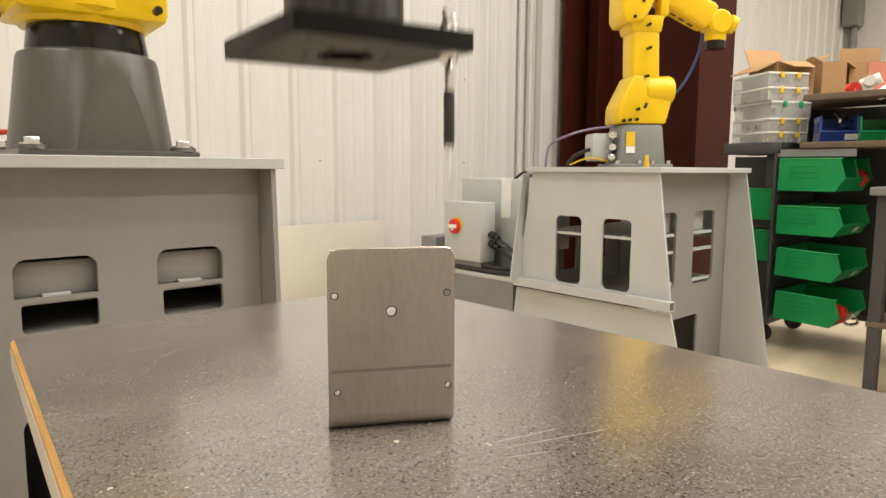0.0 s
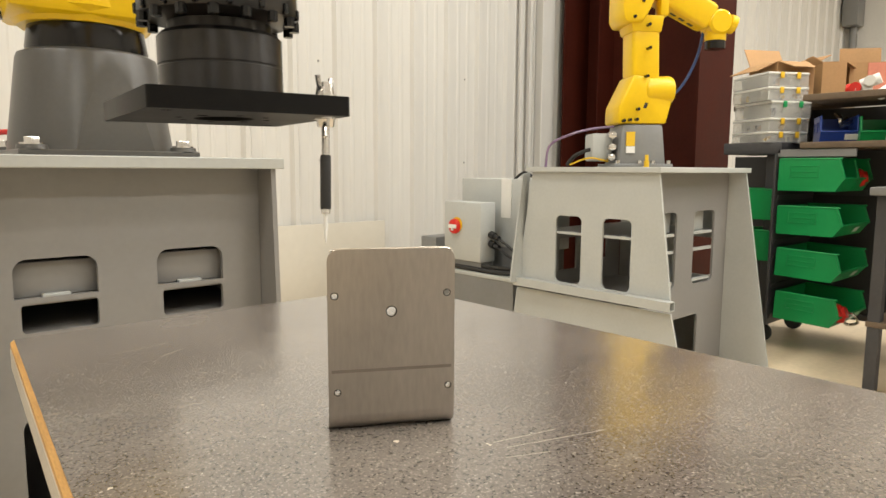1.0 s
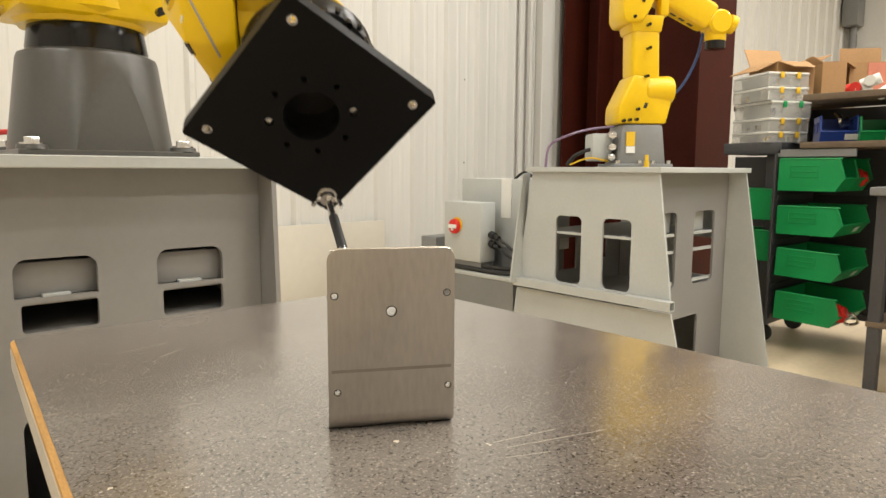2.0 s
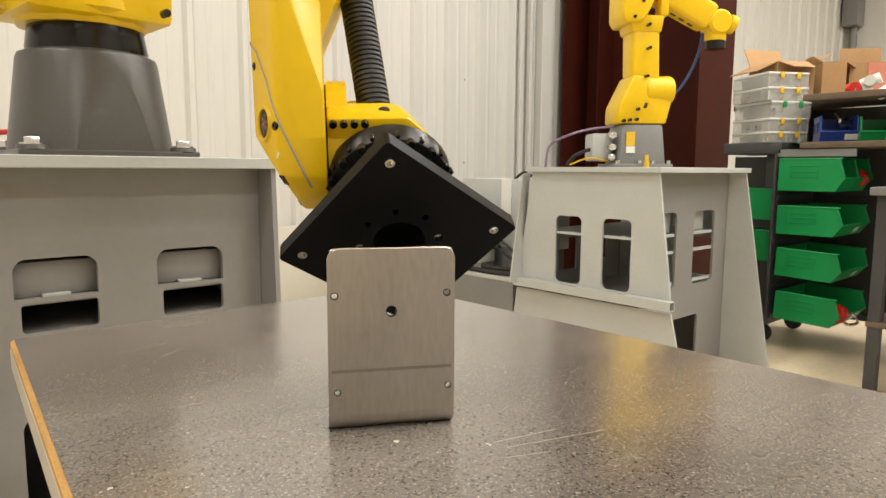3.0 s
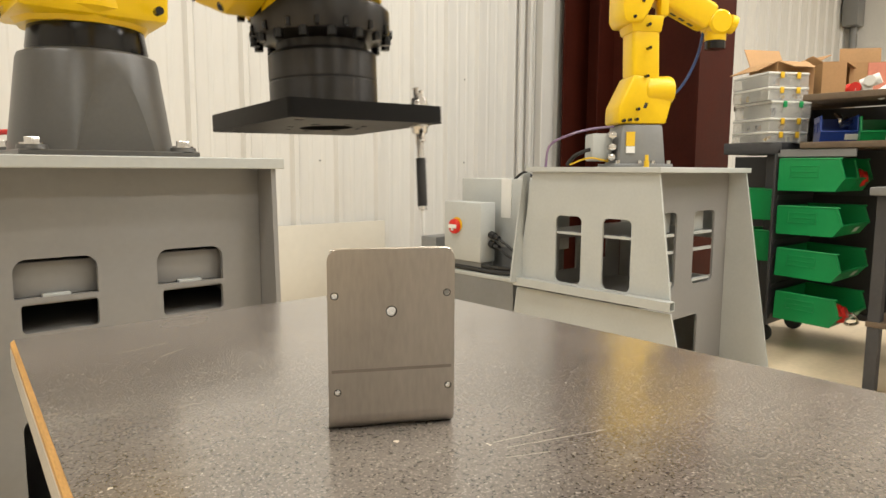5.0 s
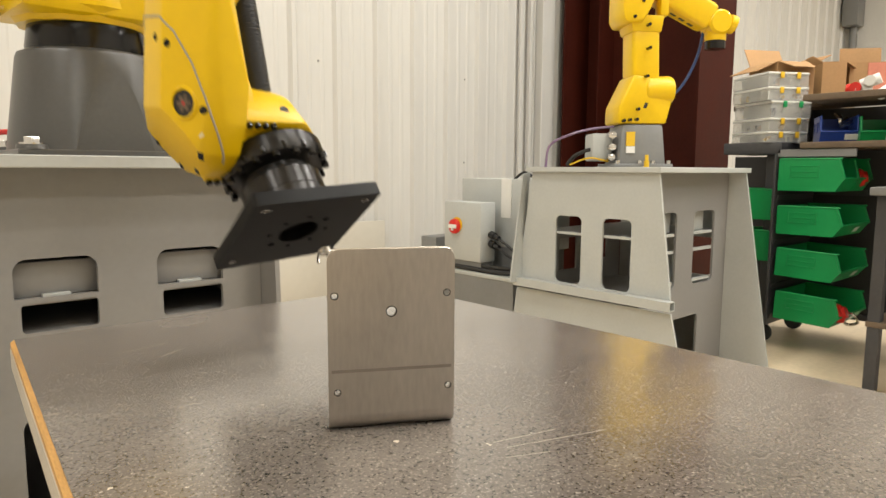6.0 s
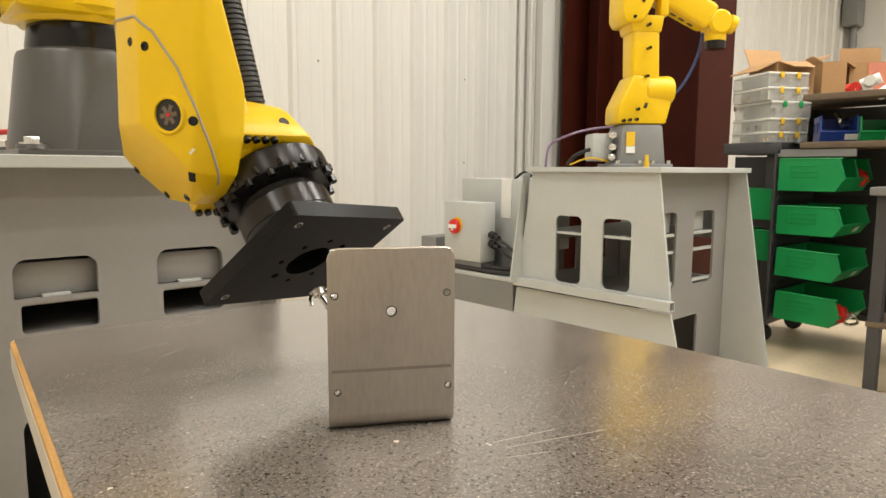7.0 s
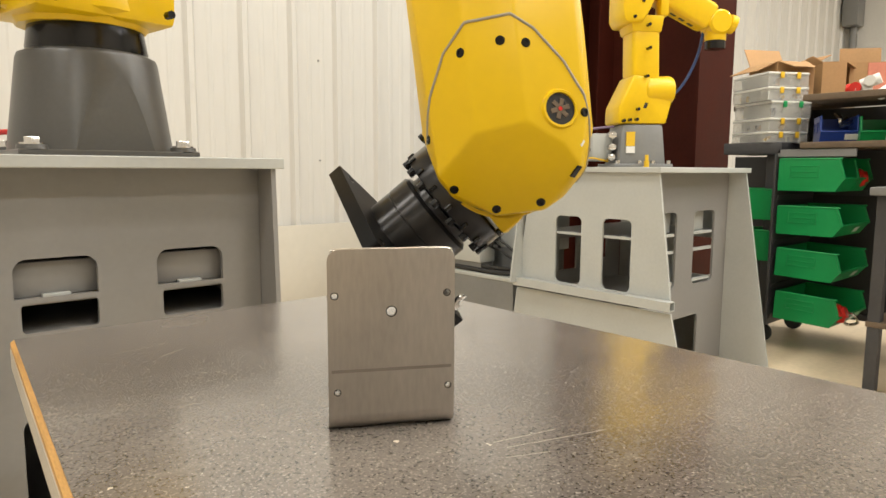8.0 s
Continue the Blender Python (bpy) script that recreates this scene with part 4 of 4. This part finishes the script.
    seam = [(0.0625, -0.010), (0.059, -0.028), (0.053, -0.049), (0.036, -0.081), (0.014, -0.101), (-0.024, -0.102), (-0.042, -0.089), (-0.064, -0.060), (-0.0815, -0.023)]
    fine = []
    for (a, b), (c, d) in zip(seam, seam[1:]):
        fine += [(a + (c - a) * k / 5, b + (d - b) * k / 5) for k in range(5)]
    line = [on_cover(y, z).translation for y, z in fine]
    side_line = [(0.0985 - 0.023 * k / 9, -0.30, -0.012 + 0.052 * k / 9) for k in range(10)]
    line += [hit for hit in (tree.ray_cast(Vector(p), Vector((0, 1, 0)))[0] for p in side_line) if hit is not None]
    fa = part("forearm", add(arm, root, rod((0, 0, -0.43), (0, 0, -0.60), 0.088, 32), hull([(x * 0.10, y * 0.10, -0.60) for x in (-1, 1) for y in (-1, 1)] + [(x * 0.11, y, -0.80) for x in (-1, 1) for y in (-0.12, 0.27)], 0.02)), YELLOW, t, smooth=24)
    part("seam_bead", tube(line, 0.0013, 6, 2), SEAL, fa, "grey sealant bead round the cover")
    for y, z in ((0.021, -0.0774), (-0.0135, -0.0815), (-0.0343, -0.077), (0.0605, -0.0135), (0.043, 0.034), (0.0088, 0.0555), (-0.031, 0.0545), (-0.0768, -0.0158)):
        b = on_cover(y, z)
        part("cover_bolt", lathe([(0, 0.0002), (0.0016, 0.0002), (0.0018, 0.0010), (0.0032, 0.0010), (0.0035, 0.0002), (0.0041, 0.0002), (0.0044, -0.003), (0, -0.003)], 16, b), BLACKMETAL, fa)
    port = on_cover(-0.0558, -0.0200)
    part("port_ring", lathe([(0.0135, 0.0002), (0.0138, 0.0022), (0.0158, 0.0024), (0.0190, -0.003)], 32, port), YELLOW, fa)
    part("port_recess", lathe([(0, 0.0004), (0.0136, 0.0004), (0.0136, -0.003), (0, -0.003)], 28, port), RUBBER, fa, "dark service port")
    part("port_cross", add(*[put(box(-0.0088, 0.0088, -0.0020, 0.0020, 0.0005, 0.0011, 0.0002, 1), port @ pose(0, 0, 0, 0, 0, a)) for a in (10, 70, 130)]), SHELFWOOD, fa)
    part("port_centre", lathe([(0, 0.0016), (0.0018, 0.0016), (0.0018, 0.0)], 12, port), RED, fa, "red centre of the port")
    nb = on_cover(-0.0640, 0.0330)
    part("bolt_pocket", put(box(-0.0060, 0.0060, -0.0030, 0.0030, -0.003, 0.0006, 0.0005, 1), nb @ pose(0, 0, 0, 0, 0, 75)), BLACKMETAL, fa, "dark pocket round a bolt")
    part("paint_chip", put(box(-0.0030, 0.0030, -0.0011, 0.0011, -0.001, 0.0003), on_cover(-0.072, 0.010) @ pose(0, 0, 0, 0, 0, 50)), LABEL, fa, "pale chip in the paint")
    hose = [Vector((0.0095, -0.013, -0.030)) + Vector((0.0103, 0.0252, -0.0953)) * k for k in (0.0, 2.6)]
    part("cable_hose", corrugated(hose[1], hose[0], 0.0172, 0.0052), HOSE, fa, "black corrugated cable hose")
    # wrist: origin at the wrist axis, z towards the tool, x as the forearm
    body = [(0.0585, 0.030, -0.034), (0.0585, 0.056, 0.006), (0.0585, 0.063, 0.047), (-0.004, 0.030, -0.024), (-0.010, 0.056, 0.006), (-0.018, 0.063, 0.047), (-0.028, 0.034, -0.002), (-0.042, 0.040, 0.047), (-0.041, 0.018, 0.012), (-0.049, 0.018, 0.047), (0.0585, 0.063, 0.026)]
    wr = part("wrist", add(rod((0.0585, 0, -0.004), (0.039, 0, -0.004), 0.066, 40),
                           box(0.022, 0.0392, -0.032, 0.032, -0.046, 0.0, 0.006),
                           hull([(x, sy * y, z) for x, y, z in body for sy in (-1, 1)], 0.0035)), YELLOW, t, smooth=28)
    part("joint_gap", rod((0.0598, 0, -0.004), (0.0586, 0, -0.004), 0.062, 40), RUBBER, wr, "dark gap at the wrist joint")
    part("plug", rod((0.004, -0.0612, 0.0285), (0.004, -0.0560, 0.0280), 0.0055, 16), BLACKMETAL, wr)
    part("plug", rod((-0.0475, 0.0, 0.034), (-0.0445, 0.0, 0.034), 0.0055, 16), BLACKMETAL, wr)
    for k in range(4):
        for sy in (-1, 1):
            part("cover_bolt", rod((0.053 - 0.0098 * k, sy * 0.0585, 0.0472), (0.053 - 0.0098 * k, sy * 0.0585, 0.0515), 0.0036, 12), BLACKMETAL, wr)
    # tool head: z = 0 at the outer face of the plate, z outwards
    th = part("tool_head", add(lathe([(0, -0.0645), (0.044, -0.0645), (0.0475, -0.061), (0.0475, -0.0402), (0.0468, -0.0396), (0.0468, -0.0386), (0.0475, -0.038), (0.0475, -0.0152), (0.030, -0.0152), (0.030, -0.05), (0, -0.05)], 48),
                               lathe([(0.040, -0.0645), (0.040, -0.072), (0.0, -0.072)], 36)), TURNED, t, "black turned adapter")
    part("flange_ring", lathe([(0, -0.101), (0.058, -0.101), (0.0605, -0.0985), (0.0605, -0.079), (0.0585, -0.076), (0.041, -0.074), (0, -0.074)], 48), TURNED, th, "black wrist flange ring")
    for k in range(16):
        a = 2 * math.pi * k / 16
        part("ring_bolt", rod((0.0575 * math.cos(a), 0.0575 * math.sin(a), -0.0765), (0.0575 * math.cos(a), 0.0575 * math.sin(a), -0.0695), 0.0042, 8), BLACKMETAL, th)
        part("ring_tooth", box(-0.0022, 0.0022, -0.003, 0.003, -0.0845, -0.0765, 0.001, 1), BLACKMETAL, th).matrix_local = pose(0.0595 * math.cos(a + 0.2), 0.0595 * math.sin(a + 0.2), 0, 0, 0, math.degrees(a + 0.2) + 90)
    A = 0.075
    hs = [ring2(x, y, 0.0042, 14) for x, y in ((0.06, 0.06), (-0.06, 0.06), (-0.06, -0.06))]
    hs += [ring2(0.035 * math.cos(radians(45 + 45 * k)), 0.035 * math.sin(radians(45 + 45 * k)), 0.0030 if k % 4 else 0.0042, 12) for k in range(8)]
    pl = part("tool_plate", plate(rrect(-A, A, -A, A, 0.004, 3), [ring2(0, 0, 0.0235, 32), *hs], 0.015, pose(0, 0, -0.015)), BLACKPLATE, th, "square matt black tool plate with holes", smooth=30)
    for x, y in ((0.06, 0.06), (-0.06, 0.06), (-0.06, -0.06)):
        part("bushing", lathe([(0.0042, -0.0002), (0.0028, -0.0002), (0.0028, -0.0148), (0.0042, -0.0148)], 16, pose(x, y, 0)), CHROME, th, "bright threaded bushing")
    for k in range(8):
        a = radians(45 + 45 * k)
        part("socket_screw", lathe([(0, -0.006), (0.0016, -0.006), (0.0016, -0.003), (0.0029, -0.003), (0.0029, -0.008), (0, -0.008)], 12, pose(0.035 * math.cos(a), 0.035 * math.sin(a), 0)), BLACKMETAL if k % 4 else CHROME, th)
    # probe: zinc stud with wing nuts, black grip and thin pale tip
    px, py = 0.06, -0.06
    lean = Matrix.Translation((px, py, 0)) @ Vector((0.008, 0.006, 0.073)).to_track_quat("Z", "Y").to_matrix().to_4x4() @ Matrix.Diagonal((1, 1, 1.05, 1))

    def wing(z, sgn):
        w = lathe([(0.003, 0), (0.0075, 0), (0.0065, 0.006 * sgn), (0.003, 0.006 * sgn)], 16)
        for s in (-1, 1):
            add(w, tube([(s * 0.004, 0, 0.003 * sgn), (s * 0.010, 0, 0.006 * sgn), (s * 0.013, 0, 0.014 * sgn)], 0.0022, 8, 4))
        return put(w, Matrix.Translation((0, 0, z)))

    part("washer", put(add(lathe([(0.002, 0.0002), (0.009, 0.0002), (0.009, 0.0018), (0.002, 0.0018)], 20), lathe([(0.002, -0.0152), (0.009, -0.0152), (0.009, -0.0168), (0.002, -0.0168)], 20)), pose(px, py, 0)), CHROME, th)
    part("wing_nut", put(wing(0.002, 1), pose(px, py, 0, 0, 0, 30)), CHROME, th, "zinc wing nut")
    part("wing_nut", put(wing(-0.0168, -1), pose(px, py, 0, 0, 0, 50)), CHROME, th, "zinc wing nut")
    part("stud", put(rod((0, 0, -0.026), (0, 0, 0.031), 0.0031, 14), lean), CHROME, th, "bright probe shank")
    part("grip", put(lathe([(0, 0.029), (0.0041, 0.029), (0.0043, 0.031), (0.0043, 0.068), (0.0040, 0.0695), (0, 0.0695)], 18), lean), RUBBER, th, "black knurled probe grip")
    part("probe_collar", put(rod((0, 0, 0.0695), (0, 0, 0.0725), 0.0036, 14), lean), CHROME, th)
    part("tip", put(lathe([(0, 0.0725), (0.0019, 0.0725), (0.0015, 0.085), (0.0005, 0.094), (0, 0.0945)], 12), lean), LABEL, th, "thin pale probe tip")
    return {"turret": tu, "upper_arm": ua, "forearm": fa, "wrist": wr, "tool_head": th}


ROBOT = big_robot()


def joints(tool, axis_before):
    """The poses of the arm's links, in the robot's space, for a pose of its tool in the world."""
    p = tool.translation - BASE
    z = (tool.to_3x3() @ Vector((0, 0, 1))).normalized()
    w = p - z * WRIST
    turn = math.atan2(w.y, w.x)
    r, h = math.hypot(w.x, w.y) - J2_OUT, w.z - J2_UP
    l2 = math.hypot(L_FORE, FORE_UP)
    d = min(math.hypot(r, h), L_UPPER + l2 - 0.001)
    up = math.atan2(h, r) + math.acos((L_UPPER ** 2 + d * d - l2 * l2) / (2 * L_UPPER * d))
    er, eh = L_UPPER * math.cos(up), L_UPPER * math.sin(up)
    fore = math.atan2(h - eh, r - er) - math.atan2(FORE_UP, L_FORE)
    flat = Vector((math.cos(turn), math.sin(turn), 0))
    fdir = flat * math.cos(fore) + Vector((0, 0, math.sin(fore)))
    udir = flat * math.cos(up) + Vector((0, 0, math.sin(up)))
    axis = fdir.cross(z)
    if axis.length < 0.05 and axis_before is not None:
        axis = axis_before - z * axis_before.dot(z)
    axis.normalize()
    if axis_before is not None and axis.dot(axis_before) < 0:
        axis = -axis
    fx = (axis - fdir * axis.dot(fdir)).normalized()

    def frame_of(o, x, zz):
        y = zz.cross(x)
        m = Matrix((x, y, zz)).transposed().to_4x4()
        m.translation = o
        return m

    side = Vector((-math.sin(turn), math.cos(turn), 0))
    shoulder = flat * J2_OUT + Vector((0, 0, J2_UP))
    local = tool.copy()
    local.translation = p
    return {"turret": pose(0, 0, 0, 0, 0, math.degrees(turn)),
            "upper_arm": frame_of(shoulder, side.cross(udir).normalized(), udir),
            "forearm": frame_of(w, fx, fdir),
            "wrist": frame_of(w, axis, z),
            "tool_head": local}, axis


def motions():
    """The arm's path: seconds, place and turn of the tool plate; the links follow from it."""
    tool = [
            (0.0, 0.3060, 0.4663, 1.0607, 0.0066, -0.6690, 0.7432, -0.0044),
            (0.1, 0.3070, 0.4760, 1.0294, 0.0073, -0.6724, 0.7401, -0.0058),
            (0.2, 0.3070, 0.4796, 1.0151, 0.0035, -0.6710, 0.7414, -0.0061),
            (0.4, 0.3069, 0.4815, 1.0104, 0.0020, -0.6730, 0.7396, -0.0079),
            (0.6, 0.2898, 0.5016, 1.0103, -0.0019, -0.6819, 0.7314, -0.0039),
            (0.8, 0.2399, 0.5214, 1.0095, -0.0001, -0.6833, 0.7302, -0.0041),
            (1.0, 0.2274, 0.5243, 1.0095, 0.0012, -0.6763, 0.7366, -0.0060),
            (1.2, 0.2244, 0.5344, 1.0058, -0.0305, -0.7313, 0.6808, -0.0294),
            (1.3, 0.2083, 0.5221, 1.0018, -0.1193, -0.8279, 0.5452, -0.0554),
            (1.4, 0.2316, 0.5539, 1.0171, -0.2797, -0.9058, 0.3183, -0.0040),
            (1.5, 0.2334, 0.5091, 1.0256, -0.3337, -0.9283, 0.1472, 0.0731),
            (1.7, 0.2678, 0.4991, 1.0364, -0.3683, -0.9010, -0.0530, 0.2231),
            (2.8, 0.3298, 0.4730, 0.9046, -0.3787, -0.8911, -0.0381, 0.2473),
            (2.9, 0.3491, 0.4649, 0.9044, -0.3784, -0.8908, -0.0350, 0.2492),
            (3.0, 0.3558, 0.4603, 0.9055, -0.3849, -0.8859, -0.0409, 0.2556),
            (3.2, 0.3571, 0.4613, 0.9053, -0.3861, -0.8850, -0.0391, 0.2573),
            (3.3, 0.3569, 0.4597, 0.9206, -0.3833, -0.8876, -0.0393, 0.2525),
            (3.4, 0.3563, 0.4607, 0.9490, -0.3667, -0.8957, -0.0339, 0.2493),
            (3.5, 0.3581, 0.4633, 0.9826, -0.3552, -0.9019, -0.0322, 0.2436),
            (3.6, 0.3563, 0.4626, 1.0106, -0.3568, -0.8994, -0.0343, 0.2502),
            (3.8, 0.3551, 0.4578, 1.0370, -0.3787, -0.8931, -0.0675, 0.2332),
            (4.0, 0.3529, 0.4595, 1.0384, -0.3812, -0.8939, -0.0496, 0.2306),
            (4.1, 0.3262, 0.4582, 1.0325, -0.3341, -0.9289, 0.0708, 0.1432),
            (4.2, 0.3047, 0.4687, 1.0200, -0.3099, -0.9211, 0.2343, 0.0269),
            (4.3, 0.2844, 0.4694, 1.0057, -0.1870, -0.8822, 0.4292, -0.0505),
            (4.4, 0.2924, 0.4815, 1.0027, -0.0778, -0.8040, 0.5868, -0.0569),
            (4.5, 0.2995, 0.4813, 1.0069, -0.0226, -0.7128, 0.7005, -0.0276),
            (4.7, 0.3057, 0.4805, 1.0105, 0.0015, -0.6752, 0.7376, -0.0070),
            (5.8, 0.3620, 0.7174, 0.9519, -0.1400, -0.9214, 0.3560, -0.0680),
            (5.9, 0.3569, 0.6767, 0.9222, -0.2262, -0.9611, 0.1484, -0.0554),
            (6.0, 0.3755, 0.6736, 0.8983, -0.2784, -0.9598, 0.0215, -0.0299),
            (6.1, 0.3852, 0.6737, 0.8857, -0.3065, -0.9478, -0.0876, -0.0106),
            (6.2, 0.3971, 0.6843, 0.8784, -0.3234, -0.9378, -0.1264, -0.0012),
            (6.5, 0.3892, 0.6706, 0.8783, -0.3229, -0.9378, -0.1279, 0.0011),
            (7.0, 0.3278, 0.5691, 0.8800, -0.3235, -0.9374, -0.1292, -0.0013),
            (7.1, 0.3239, 0.5641, 0.8789, -0.3113, -0.9435, -0.1131, -0.0090),
            (7.2, 0.3213, 0.5477, 0.8790, -0.2634, -0.9647, 0.0029, 0.0043),
            (7.3, 0.2986, 0.5474, 0.8646, -0.0847, -0.9798, 0.1785, -0.0316),
            (7.4, 0.3144, 0.5587, 0.8744, -0.0073, -0.9165, 0.3994, 0.0211),
            (7.5, 0.3470, 0.5641, 0.8869, 0.0685, -0.8082, 0.5522, 0.1929),
            (7.6, 0.3802, 0.5498, 0.8906, 0.0589, -0.6906, 0.6396, 0.3325),
            (7.7, 0.4086, 0.5542, 0.8888, -0.0084, -0.6192, 0.6751, 0.4009),
            (7.8, 0.4160, 0.5552, 0.8850, -0.0326, -0.5991, 0.6799, 0.4216),
            (8.0, 0.4166, 0.5551, 0.8846, -0.0326, -0.5991, 0.6799, 0.4216),
    ]
    ts = np.array([r[0] for r in tool])
    vs = np.array([r[1:] for r in tool])
    h, dv = np.diff(ts), np.diff(vs, axis=0) / np.diff(ts)[:, None]
    slope = np.zeros_like(vs)
    for i in range(1, len(ts) - 1):
        a, b = dv[i - 1], dv[i]
        w1, w2 = 2 * h[i] + h[i - 1], h[i] + 2 * h[i - 1]
        ok = a * b > 0
        slope[i][ok] = (w1 + w2) / (w1 / a[ok] + w2 / b[ok])
    slope[0] = dv[0]
    rows = {name: [] for name in ROBOT}
    axis = Vector((-0.75, 0.66, 0.0))
    for k in range(81):
        t = k / 10
        i = min(max(int(np.searchsorted(ts, t + 1e-9)) - 1, 0), len(ts) - 2)
        s = (t - ts[i]) / h[i]
        v = ((1 + 2 * s) * (1 - s) ** 2 * vs[i] + s * (1 - s) ** 2 * h[i] * slope[i] + s * s * (3 - 2 * s) * vs[i + 1] + s * s * (s - 1) * h[i] * slope[i + 1])
        m = Matrix.LocRotScale(Vector(v[:3]), Quaternion(v[3:]).normalized(), None)
        links, axis = joints(m, axis)
        for name in ROBOT:
            rows[name].append((t, links[name]))
    for name, ob in ROBOT.items():
        walk(ob, rows[name])


motions()
